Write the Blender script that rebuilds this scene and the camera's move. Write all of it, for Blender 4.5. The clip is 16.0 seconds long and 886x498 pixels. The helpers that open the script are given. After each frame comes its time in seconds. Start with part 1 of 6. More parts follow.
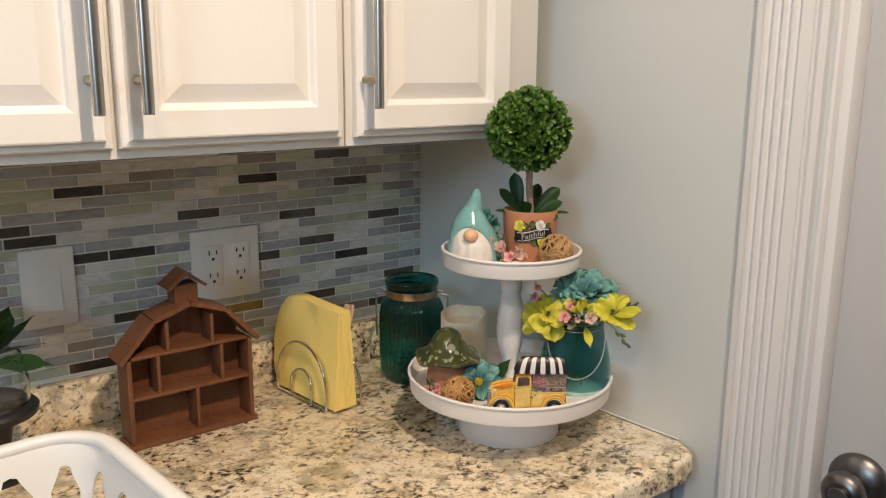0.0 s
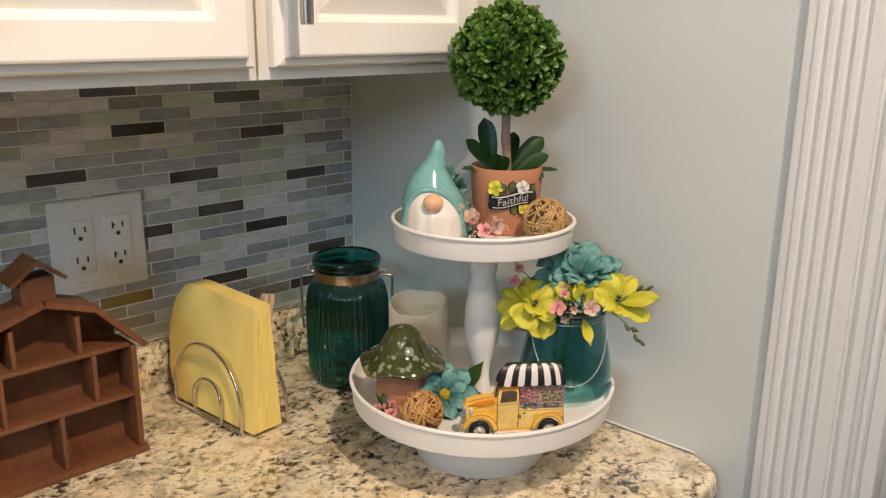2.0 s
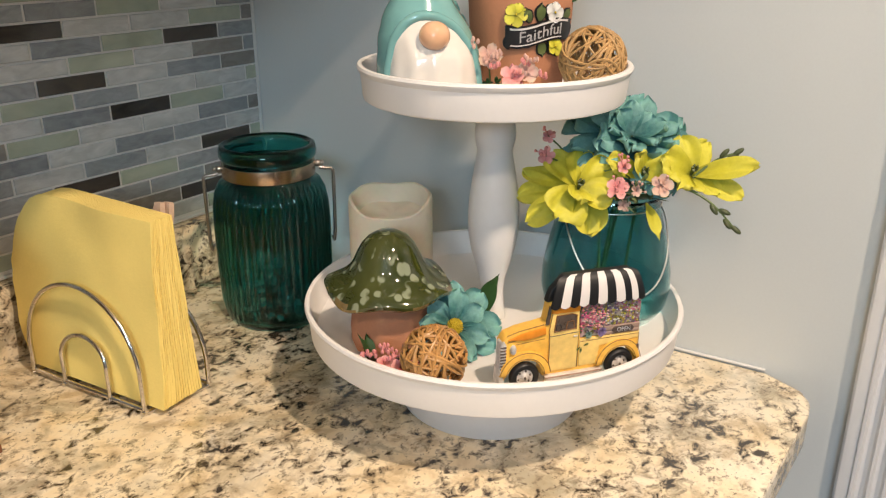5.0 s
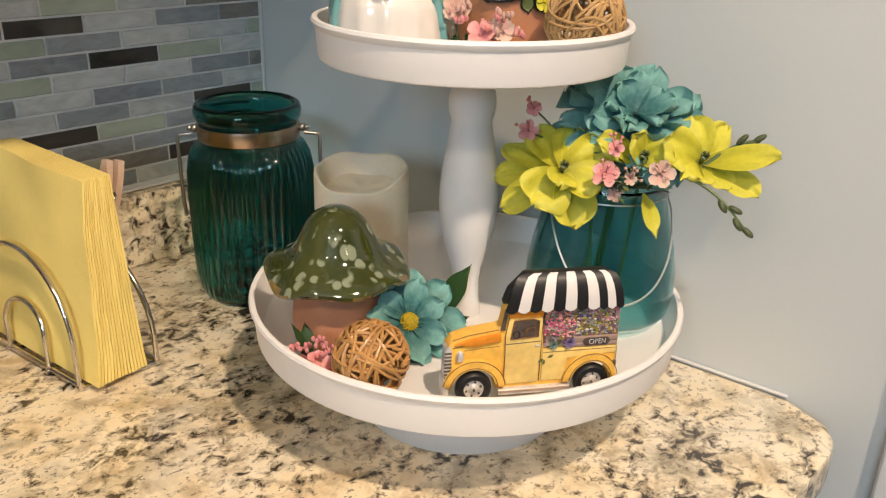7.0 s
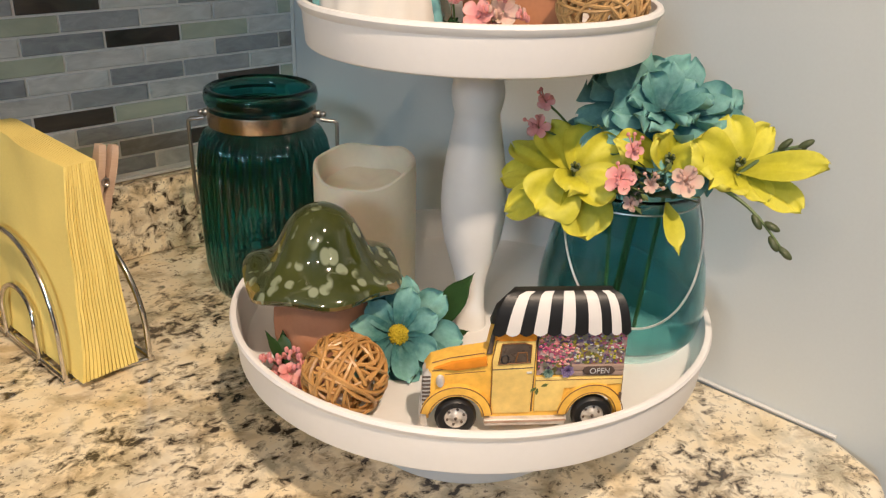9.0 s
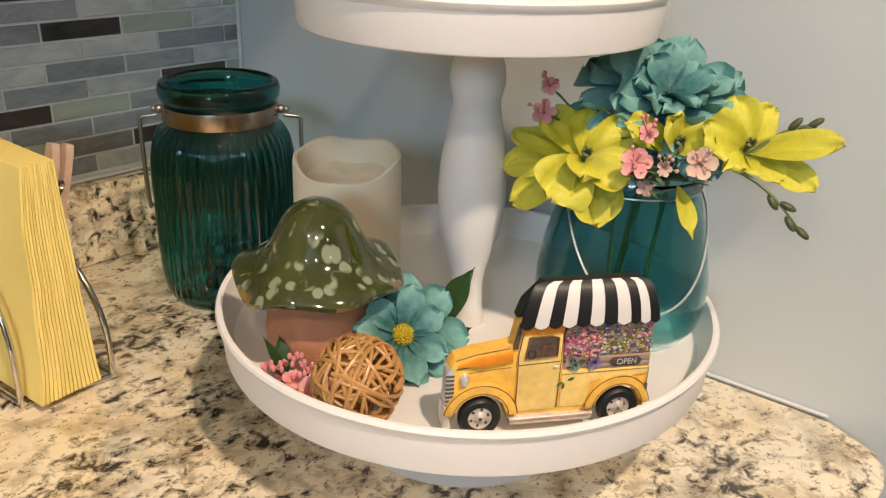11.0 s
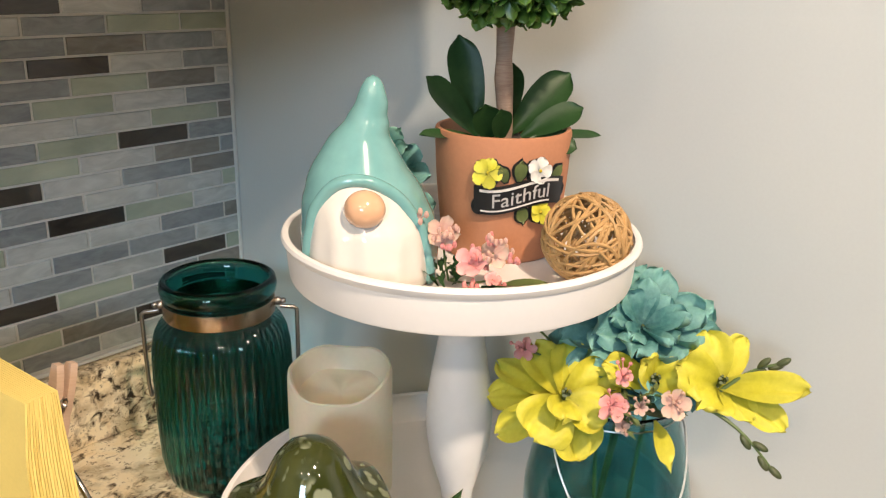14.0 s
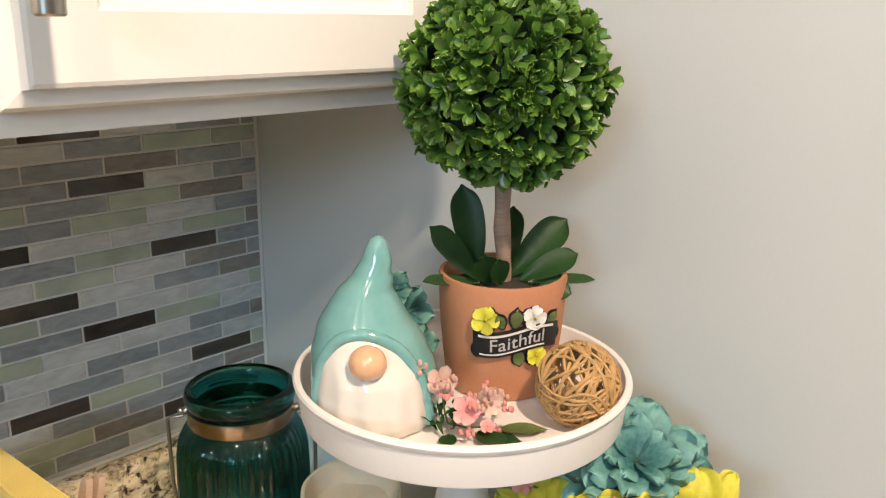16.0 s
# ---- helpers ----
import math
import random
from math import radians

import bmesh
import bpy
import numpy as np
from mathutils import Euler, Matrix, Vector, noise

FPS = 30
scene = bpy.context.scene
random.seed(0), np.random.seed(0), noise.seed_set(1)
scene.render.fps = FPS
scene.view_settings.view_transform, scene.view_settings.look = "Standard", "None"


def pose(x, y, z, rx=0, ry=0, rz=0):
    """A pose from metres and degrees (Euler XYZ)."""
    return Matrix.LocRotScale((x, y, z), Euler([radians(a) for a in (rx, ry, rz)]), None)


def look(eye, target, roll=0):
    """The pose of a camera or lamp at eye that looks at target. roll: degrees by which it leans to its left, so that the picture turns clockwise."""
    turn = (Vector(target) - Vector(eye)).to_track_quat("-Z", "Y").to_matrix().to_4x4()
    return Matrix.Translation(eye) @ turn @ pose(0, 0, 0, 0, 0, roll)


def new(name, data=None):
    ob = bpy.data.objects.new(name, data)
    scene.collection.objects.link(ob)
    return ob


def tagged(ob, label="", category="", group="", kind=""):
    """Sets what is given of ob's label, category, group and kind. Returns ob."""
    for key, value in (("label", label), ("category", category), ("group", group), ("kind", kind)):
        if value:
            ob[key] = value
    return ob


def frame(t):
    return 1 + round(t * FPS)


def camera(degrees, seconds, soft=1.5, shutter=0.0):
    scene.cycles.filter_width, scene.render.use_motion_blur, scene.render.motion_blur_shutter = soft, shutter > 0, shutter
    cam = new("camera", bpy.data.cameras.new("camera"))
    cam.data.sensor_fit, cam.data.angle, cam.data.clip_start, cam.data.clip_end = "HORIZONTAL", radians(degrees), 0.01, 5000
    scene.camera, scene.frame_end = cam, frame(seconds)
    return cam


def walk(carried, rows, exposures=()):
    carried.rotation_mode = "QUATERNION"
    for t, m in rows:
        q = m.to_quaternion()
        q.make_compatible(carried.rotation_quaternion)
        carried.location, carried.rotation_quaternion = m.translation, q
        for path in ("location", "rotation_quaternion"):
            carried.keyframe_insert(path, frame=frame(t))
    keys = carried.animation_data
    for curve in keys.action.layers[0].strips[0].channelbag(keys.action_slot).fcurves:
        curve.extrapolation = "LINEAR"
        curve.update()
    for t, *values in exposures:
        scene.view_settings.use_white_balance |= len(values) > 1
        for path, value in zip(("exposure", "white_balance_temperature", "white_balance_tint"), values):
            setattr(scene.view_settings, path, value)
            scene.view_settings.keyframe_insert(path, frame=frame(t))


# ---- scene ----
cam = camera(55.9, 16.0, 1.25)
METRES, EYE, TILT, LEAN, TURN = 1.1, 1.44, 0.0, 0.0, -37.5
ROWS = [
    (0.0, 0.0, 0.0, 0.0, 0.09, -12.14, -0.4),
    (0.5, -0.0268, 0.0741, -0.0016, -2.84, -12.93, 0.03),
    (1.0, -0.0483, 0.1392, -0.0067, -4.9, -13.62, -0.02),
    (1.5, -0.051, 0.2027, -0.018, -6.0, -14.42, -0.33),
    (2.0, -0.0406, 0.2684, -0.0399, -6.25, -15.27, -0.59),
    (2.5, -0.0279, 0.3269, -0.0522, -6.35, -16.04, -0.29),
    (3.0, -0.0346, 0.3743, -0.0647, -7.4, -16.9, -0.13),
    (3.5, -0.0631, 0.4203, -0.0865, -10.91, -17.71, -0.36),
    (4.0, -0.0957, 0.4674, -0.111, -14.81, -18.33, -0.38),
    (4.5, -0.1051, 0.5122, -0.1298, -16.45, -19.53, 0.03),
    (5.0, -0.1096, 0.5364, -0.1436, -17.05, -21.0, 0.0),
    (7.5, 0.0072, 0.6044, -0.1673, -7.81, -23.36, -1.8),
    (8.0, 0.0277, 0.619, -0.1702, -5.11, -23.75, -1.73),
    (8.5, 0.0388, 0.6281, -0.1703, -3.77, -23.97, -1.39),
    (11.0, -0.0121, 0.6562, -0.1875, -11.21, -23.43, -2.11),
    (11.5, -0.0186, 0.6542, -0.1713, -11.14, -23.35, -1.92),
    (12.0, -0.0161, 0.6544, -0.1547, -11.14, -22.69, -1.82),
    (12.5, -0.0113, 0.6552, -0.1404, -11.25, -21.68, -1.66),
    (13.0, -0.0087, 0.659, -0.1246, -11.32, -20.59, -1.41),
    (13.5, -0.006, 0.6637, -0.1148, -11.4, -19.66, -1.22),
    (14.0, -0.004, 0.6659, -0.1008, -11.37, -18.56, -1.18),
    (14.5, -0.0044, 0.6646, -0.0882, -11.24, -17.5, -1.23),
    (15.0, -0.0043, 0.66, -0.0687, -10.8, -16.58, -1.19),
    (15.5, -0.0, 0.6567, -0.0522, -10.14, -16.01, -1.07),
    (16.0, 0.0099, 0.6515, -0.0409, -8.99, -15.75, -0.82),
]
EXPO = [(0.0, -0.88), (2.0, -0.74), (3.0, -0.56), (3.5, -0.38), (4.0, -0.31), (5.0, -0.44), (7.5, -0.50), (8.7, -0.52), (11.0, -0.52), (12.0, -0.50), (14.0, -0.18), (14.5, -0.18), (16.0, -0.36)]
walk(cam, [(t, pose(-0.9222, -1.2698, EYE, TILT, LEAN, TURN) @ pose(METRES * x, METRES * y, METRES * z, 90 + pitch, roll, yaw)) for t, x, y, z, yaw, pitch, roll in ROWS], exposures=EXPO)

# ---- world, lamps and exposure ----
world = bpy.data.worlds.new("world")
scene.world = world
world.use_nodes = True
world.node_tree.nodes["Background"].inputs[0].default_value = (0.55, 0.62, 0.75, 1)
world.node_tree.nodes["Background"].inputs[1].default_value = 0.05
scene.view_settings.exposure = 0.0


def area_lamp(name, eye, target, watts, color, size, size_y=0.0):
    data = bpy.data.lights.new(name, "AREA")
    data.energy, data.color, data.size = watts, color, size
    data.shape = "RECTANGLE" if size_y else "DISK"
    if size_y:
        data.size_y = size_y
    ob = new(name, data)
    ob.matrix_world = look(eye, target)
    return ob


WARM, COOL = (1.0, 0.78, 0.585), (0.54, 0.77, 1.0)
key_lamp = area_lamp("ceiling_lamp", (-0.53, -1.32, 2.40), (-0.62, -0.45, 0.9), 15.0, WARM, 0.08)
key_lamp.data.spread = radians(105)
# added warm fills, no known fixtures: from behind, then for the left tiles
area_lamp("ceiling_lamp", (-0.62, -2.40, 2.40), (-0.62, -2.00, 0.9), 3.0, WARM, 0.09)
area_lamp("ceiling_lamp", (-1.80, -0.98, 2.40), (-1.10, -0.45, 0.9), 5.5, WARM, 0.09)
area_lamp("ceiling_lamp", (-1.45, -1.60, 2.40), (-0.70, -0.70, 0.9), 9, WARM, 0.09)
area_lamp("window_daylight", (-2.46, -1.65, 1.90), (-0.1, -0.4, 1.33), 29, COOL, 0.62, 0.42)

# ---- materials ----


def nodes_of(name):
    m = bpy.data.materials.new(name)
    m.use_nodes = True
    t = m.node_tree
    return m, t, t.nodes["Principled BSDF"]


def add_node(t, kind, **values):
    n = t.nodes.new(kind)
    for k, v in values.items():
        n.inputs[k].default_value = v
    return n


def ramp(t, source, stops):
    n = t.nodes.new("ShaderNodeValToRGB")
    e = n.color_ramp.elements
    while len(e) < len(stops):
        e.new(0.5)
    for el, (p, c) in zip(e, stops):
        el.position, el.color = p, (*c, 1)
    t.links.new(source, n.inputs[0])
    return n.outputs[0]


def mixed(t, fac, a, b, mode="MIX"):
    n = t.nodes.new("ShaderNodeMix")
    n.data_type, n.blend_type = "RGBA", mode
    for s, v in ((n.inputs[0], fac), (n.inputs[6], a), (n.inputs[7], b)):
        if isinstance(v, bpy.types.NodeSocket):
            t.links.new(v, s)
        elif isinstance(v, (int, float)):
            s.default_value = v
        else:
            s.default_value = (*v, 1)
    return n.outputs[2]


def bumped(t, b, height, strength, distance=0.001):
    n = add_node(t, "ShaderNodeBump", Strength=strength, Distance=distance)
    t.links.new(height, n.inputs["Height"])
    t.links.new(n.outputs[0], b.inputs["Normal"])


def coords(t, scale=(1, 1, 1), turn=(0, 0, 0)):
    c = t.nodes.new("ShaderNodeTexCoord")
    m = add_node(t, "ShaderNodeMapping")
    m.inputs["Scale"].default_value = scale
    m.inputs["Rotation"].default_value = [radians(a) for a in turn]
    t.links.new(c.outputs["Object"], m.inputs[0])
    return m.outputs[0]


def grain(t, vec, scale, detail=3.0, rough=0.55, distortion=0.0):
    n = add_node(t, "ShaderNodeTexNoise", Scale=scale, Detail=detail, Roughness=rough, Distortion=distortion)
    t.links.new(vec, n.inputs["Vector"])
    return n.outputs[0]


def shade(c, k):
    return tuple(min(1, v * k) for v in c)


def plain(name, color, rough=0.5, metal=0.0, large=8, fine=220, vary=0.12, bump=0.15, dist=0.0004, vary_object=0.0, stretch=(1, 1, 1), rough_vary=0.1, **extra):
    """Paint, wax, cloth, clay: a colour with wear at two scales, uneven gloss and fine relief."""
    m, t, b = nodes_of(name)
    v = coords(t, stretch)
    a = ramp(t, grain(t, v, large, 4), [(0.3, shade(color, 1 - vary)), (0.7, shade(color, 1 + vary))])
    f = grain(t, v, fine, 4)
    c = mixed(t, 0.5, a, ramp(t, f, [(0.3, shade(color, 1 - vary * 0.7)), (0.7, shade(color, 1 + vary * 0.7))]))
    if vary_object:
        o = t.nodes.new("ShaderNodeObjectInfo")
        c = mixed(t, vary_object, c, ramp(t, o.outputs["Random"], [(0, shade(color, 0.55)), (1, shade(color, 1.45))]))
    t.links.new(c, b.inputs["Base Color"])
    r = add_node(t, "ShaderNodeMapRange")
    r.inputs["To Min"].default_value, r.inputs["To Max"].default_value = max(0.02, rough - rough_vary * rough), min(1, rough + rough_vary)
    t.links.new(grain(t, v, large * 3, 3), r.inputs[0])
    t.links.new(r.outputs[0], b.inputs["Roughness"])
    b.inputs["Metallic"].default_value = metal
    for k, x in extra.items():
        b.inputs[k.replace("_", " ")].default_value = x
    if bump:
        bumped(t, b, f, bump, dist)
    return m


def leafy(name, color, tip, rough=0.4, vary=0.35, translucent=0.15, root=0.6, gloss=0.5):
    """Leaves and petals: colour runs from root tone to tip, each piece a little different, with fine veins."""
    m, t, b = nodes_of(name)
    g = t.nodes.new("ShaderNodeNewGeometry")
    d = t.nodes.new("ShaderNodeAttribute")
    d.attribute_name = "along"
    v = coords(t)
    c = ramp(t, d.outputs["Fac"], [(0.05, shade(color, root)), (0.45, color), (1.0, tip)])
    own = ramp(t, g.outputs["Random Per Island"], [(0, shade((1, 1, 1), 1 - vary)), (1, (1, 1, 1))])
    c = mixed(t, 1.0, c, own, "MULTIPLY")
    f = grain(t, v, 260, 4, 0.6)
    c = mixed(t, 0.22, c, ramp(t, f, [(0.3, shade(color, 0.6)), (0.75, tip)]))
    t.links.new(c, b.inputs["Base Color"])
    b.inputs["Roughness"].default_value = rough
    b.inputs["Specular IOR Level"].default_value = gloss
    b.inputs["Subsurface Weight"].default_value = translucent
    b.inputs["Subsurface Radius"].default_value = (0.002, 0.002, 0.001)
    bumped(t, b, f, 0.2, 0.0006)
    return m


def granite_material():
    m, t, b = nodes_of("granite")
    v = coords(t, (1.0, 1.18, 1.1), (0, 0, 28))
    base = ramp(t, grain(t, v, 19, 5, 0.6, 0.6), [(0.25, (0.60, 0.45, 0.25)), (0.42, (0.88, 0.75, 0.52)), (0.62, (0.91, 0.83, 0.66)), (0.8, (0.78, 0.59, 0.36))])
    tan = ramp(t, grain(t, v, 36, 5, 0.6, 0.4), [(0.52, (0, 0, 0)), (0.66, (0.70, 0.70, 0.70))])
    c = mixed(t, tan, base, (0.42, 0.31, 0.18))
    olive = ramp(t, grain(t, coords(t, (1.3, 1.0, 1.1), (0, 0, -20)), 15, 5, 0.62, 0.8), [(0.50, (0, 0, 0)), (0.64, (0.66, 0.66, 0.66))])
    c = mixed(t, olive, c, (0.30, 0.27, 0.19))
    cloud = grain(t, v, 10, 3, 0.5, 0.4)
    fleck = grain(t, v, 88, 5, 0.62, 0.5)
    s = t.nodes.new("ShaderNodeMath")
    s.operation = "MULTIPLY_ADD"
    s.inputs[1].default_value, s.inputs[2].default_value = 0.42, 0.0
    t.links.new(cloud, s.inputs[0])
    d = t.nodes.new("ShaderNodeMath")
    d.operation = "ADD"
    t.links.new(s.outputs[0], d.inputs[0])
    t.links.new(fleck, d.inputs[1])
    grey = ramp(t, d.outputs[0], [(0.61, (0.75, 0.75, 0.75)), (0.70, (0, 0, 0))])
    c = mixed(t, grey, c, (0.25, 0.20, 0.135))
    dark = ramp(t, d.outputs[0], [(0.558, (0.95, 0.95, 0.95)), (0.598, (0, 0, 0))])
    c = mixed(t, dark, c, (0.034, 0.026, 0.020))
    speck = ramp(t, grain(t, v, 230, 4, 0.6), [(0.35, (0.75, 0.75, 0.75)), (0.41, (0, 0, 0))])
    c = mixed(t, speck, c, (0.11, 0.085, 0.065))
    t.links.new(c, b.inputs["Base Color"])
    b.inputs["Roughness"].default_value = 0.17
    bumped(t, b, fleck, 0.05, 0.0005)
    return m


def tile_material(name, a, b2, rough, veins=30):
    """A mosaic stick: its own tone from stick to stick, cloudy veins inside."""
    m, t, b = nodes_of(name)
    o = t.nodes.new("ShaderNodeObjectInfo")
    c = t.nodes.new("ShaderNodeTexCoord")
    off = t.nodes.new("ShaderNodeVectorMath")
    off.operation = "MULTIPLY_ADD"
    off.inputs[1].default_value = (1, 1, 2.5)
    sp = t.nodes.new("ShaderNodeCombineXYZ")
    k = t.nodes.new("ShaderNodeMath")
    k.operation = "MULTIPLY"
    k.inputs[1].default_value = 37.0
    t.links.new(o.outputs["Random"], k.inputs[0])
    t.links.new(k.outputs[0], sp.inputs[0])
    t.links.new(c.outputs["Object"], off.inputs[0])
    t.links.new(sp.outputs[0], off.inputs[2])
    tone = ramp(t, o.outputs["Random"], [(0, a), (1, b2)])
    n = grain(t, off.outputs[0], veins, 5, 0.6, 1.2)
    col = mixed(t, 0.5, tone, ramp(t, n, [(0.3, shade(a, 0.7)), (0.7, shade(b2, 1.2))]))
    t.links.new(col, b.inputs["Base Color"])
    b.inputs["Roughness"].default_value = rough
    bumped(t, b, n, 0.08, 0.0006)
    return m


def glass_material(name, color, rough=0.03):
    m, t, b = nodes_of(name)
    v = coords(t)
    n = grain(t, v, 45, 3)
    t.links.new(ramp(t, n, [(0.3, shade(color, 0.9)), (0.7, shade(color, 1.08))]), b.inputs["Base Color"])
    b.inputs["Roughness"].default_value = rough
    b.inputs["IOR"].default_value = 1.45
    b.inputs["Transmission Weight"].default_value = 1.0
    bumped(t, b, n, 0.05, 0.001)
    return m


def wood_material(name, a, b2, scale=30, rough=0.55, stretch=(1, 1, 9)):
    m, t, b = nodes_of(name)
    v = coords(t, (stretch[0], stretch[1], stretch[2]))
    n = grain(t, v, scale, 5, 0.6, 1.5)
    big = grain(t, coords(t), 14, 3)
    c = mixed(t, 0.45, ramp(t, n, [(0.3, a), (0.7, b2)]), ramp(t, big, [(0.3, shade(a, 0.8)), (0.7, shade(b2, 1.1))]))
    t.links.new(c, b.inputs["Base Color"])
    b.inputs["Roughness"].default_value = rough
    bumped(t, b, n, 0.3, 0.0006)
    return m


def mushroom_glaze():
    """Dark olive glaze with pale runny spots, browner towards the thin glaze of the lip."""
    m, t, b = nodes_of("olive_glaze")
    v = coords(t, (1, 1, 0.62))
    warp = mixed(t, 0.003, v, grain(t, v, 90, 2))
    vo = add_node(t, "ShaderNodeTexVoronoi", Scale=122.0, Randomness=1.0)
    t.links.new(warp, vo.inputs["Vector"])
    spot = ramp(t, vo.outputs["Distance"], [(0.36, (1, 1, 1)), (0.46, (0, 0, 0))])
    pick = ramp(t, grain(t, v, 52, 2), [(0.46, (0, 0, 0)), (0.53, (1, 1, 1))])
    base = ramp(t, grain(t, v, 30, 4), [(0.3, (0.026, 0.034, 0.007)), (0.7, (0.062, 0.072, 0.018))])
    f = mixed(t, 1.0, spot, pick, "MULTIPLY")
    c = mixed(t, mixed(t, 1.0, f, (0.60, 0.60, 0.60), "MULTIPLY"), base, (0.36, 0.40, 0.27))
    t.links.new(c, b.inputs["Base Color"])
    b.inputs["Roughness"].default_value = 0.07
    b.inputs["Coat Weight"].default_value = 0.6
    b.inputs["Coat Roughness"].default_value = 0.03
    return m


def blossom_print():
    """The painted heap of tiny blossoms on the truck's bed."""
    m, t, b = nodes_of("painted_blossoms")
    v = coords(t)
    vo = add_node(t, "ShaderNodeTexVoronoi", Scale=420.0)
    t.links.new(v, vo.inputs["Vector"])
    sep = t.nodes.new("ShaderNodeSeparateColor")
    t.links.new(vo.outputs["Color"], sep.inputs[0])
    area = grain(t, v, 62, 2)
    rose = ramp(t, sep.outputs[0], [(0.0, (0.30, 0.04, 0.10)), (0.3, (0.45, 0.14, 0.20)), (0.55, (0.07, 0.09, 0.04)), (0.8, (0.45, 0.32, 0.32))])
    gold = ramp(t, sep.outputs[1], [(0.0, (0.40, 0.28, 0.03)), (0.35, (0.07, 0.08, 0.04)), (0.55, (0.36, 0.32, 0.28)), (0.8, (0.10, 0.05, 0.11))])
    c = mixed(t, ramp(t, area, [(0.45, (0, 0, 0)), (0.55, (1, 1, 1))]), rose, gold)
    t.links.new(c, b.inputs["Base Color"])
    b.inputs["Roughness"].default_value = 0.45
    bumped(t, b, vo.outputs["Distance"], 0.5, 0.0008)
    return m


M_WALL = plain("wall_paint", (0.615, 0.640, 0.630), 0.55, large=2.5, fine=420, vary=0.03, bump=0.12, dist=0.0004)
# wall paint darkened for the unseen walls, so they bounce less light
M_DIMWALL = plain("dimmed_wall_paint", (0.33, 0.34, 0.35), 0.6, large=2.5, fine=420, vary=0.03)
M_CEIL = plain("ceiling_paint", (0.60, 0.59, 0.57), 0.8, vary=0.03)
M_FLOOR = wood_material("floor_wood", (0.12, 0.085, 0.06), (0.20, 0.15, 0.11), 12, 0.4, (1, 8, 1))
M_TRIM = plain("trim_gloss_paint", (0.74, 0.73, 0.72), 0.32, large=4, fine=150, vary=0.025, bump=0.05)
M_CAB = plain("cabinet_paint", (0.80, 0.78, 0.74), 0.30, large=4, fine=180, vary=0.025, bump=0.04)
M_DOOR = plain("door_paint", (0.55, 0.55, 0.55), 0.42, large=4, fine=150, vary=0.03, bump=0.08)
M_BASECAB = plain("base_cabinet_paint", (0.42, 0.44, 0.47), 0.4, vary=0.04)
M_GROUT = plain("grout", (0.82, 0.80, 0.76), 0.85, large=20, fine=500, vary=0.08, bump=0.4)
M_CAULK = plain("white_caulk", (0.74, 0.73, 0.70), 0.45, vary=0.05)
M_GRANITE = granite_material()
M_TILES = {
    "dark": tile_material("dark_glass_stick", (0.045, 0.038, 0.033), (0.105, 0.086, 0.070), 0.09, 18),
    "gold": tile_material("bronze_glass_stick", (0.16, 0.115, 0.04), (0.24, 0.17, 0.06), 0.12, 18),
    "white": tile_material("white_marble_stick", (0.56, 0.56, 0.54), (0.72, 0.715, 0.69), 0.25),
    "grey": tile_material("grey_stone_stick", (0.25, 0.265, 0.28), (0.43, 0.445, 0.455), 0.38, 40),
    "green": tile_material("celadon_glass_stick", (0.42, 0.46, 0.36), (0.54, 0.58, 0.46), 0.10, 14),
    "taupe": tile_material("taupe_stone_stick", (0.23, 0.212, 0.188), (0.35, 0.325, 0.29), 0.4, 40),
}
M_PLATE = plain("plate_plastic", (0.72, 0.71, 0.69), 0.28, vary=0.02, bump=0)
M_SLOT = plain("slot_shadow_plastic", (0.03, 0.03, 0.03), 0.6, bump=0)
M_NICKEL = plain("brushed_nickel", (0.46, 0.42, 0.37), 0.27, 1.0, fine=500, vary=0.06, stretch=(1, 1, 0.03), bump=0.1)
M_CHROME = plain("chrome_wire", (0.66, 0.63, 0.60), 0.10, 1.0, vary=0.05, bump=0)
M_KNOB = plain("antique_pewter", (0.20, 0.19, 0.185), 0.30, 1.0, vary=0.1, bump=0.05)
M_TRAY = plain("white_enamel_tray", (0.80, 0.775, 0.755), 0.42, large=10, fine=260, vary=0.025, bump=0.10)
M_POST = plain("white_painted_wood", (0.78, 0.765, 0.75), 0.45, large=10, fine=160, vary=0.03, bump=0.12)
M_TEALGLASS = glass_material("teal_glass", (0.030, 0.25, 0.23))
M_AQUAGLASS = glass_material("aqua_glass", (0.21, 0.47, 0.48))
M_CLEARGLASS = glass_material("clear_glass", (0.93, 0.95, 0.95))
M_PEBBLE = leafy("glass_pebbles", (0.07, 0.24, 0.20), (0.34, 0.50, 0.40), 0.15, 0.6, 0.0, 1.5)
M_COPPER = plain("copper_band", (0.50, 0.37, 0.26), 0.22, 1.0, vary=0.06, bump=0)
M_WIREBRIGHT = plain("bright_tin_wire", (0.86, 0.85, 0.83), 0.34, 1.0, vary=0.05, bump=0)
M_STEEL = plain("dull_steel_wire", (0.42, 0.39, 0.36), 0.3, 1.0, vary=0.08, bump=0)
M_WAX = plain("ivory_wax", (0.80, 0.72, 0.56), 0.5, large=25, fine=200, vary=0.05, bump=0.2, Subsurface_Weight=0.25, Subsurface_Scale=0.01)
M_TERRA = plain("terracotta", (0.47, 0.205, 0.105), 0.75, large=22, fine=420, vary=0.10, bump=0.25)
M_SOIL = plain("dark_moss", (0.035, 0.03, 0.018), 0.95, large=60, fine=300, vary=0.4, bump=0.9, dist=0.002)
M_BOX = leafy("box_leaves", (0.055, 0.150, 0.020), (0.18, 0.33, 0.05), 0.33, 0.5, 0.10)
M_BOXCORE = plain("leaf_gap_shade", (0.012, 0.03, 0.008), 0.9, vary=0.3)
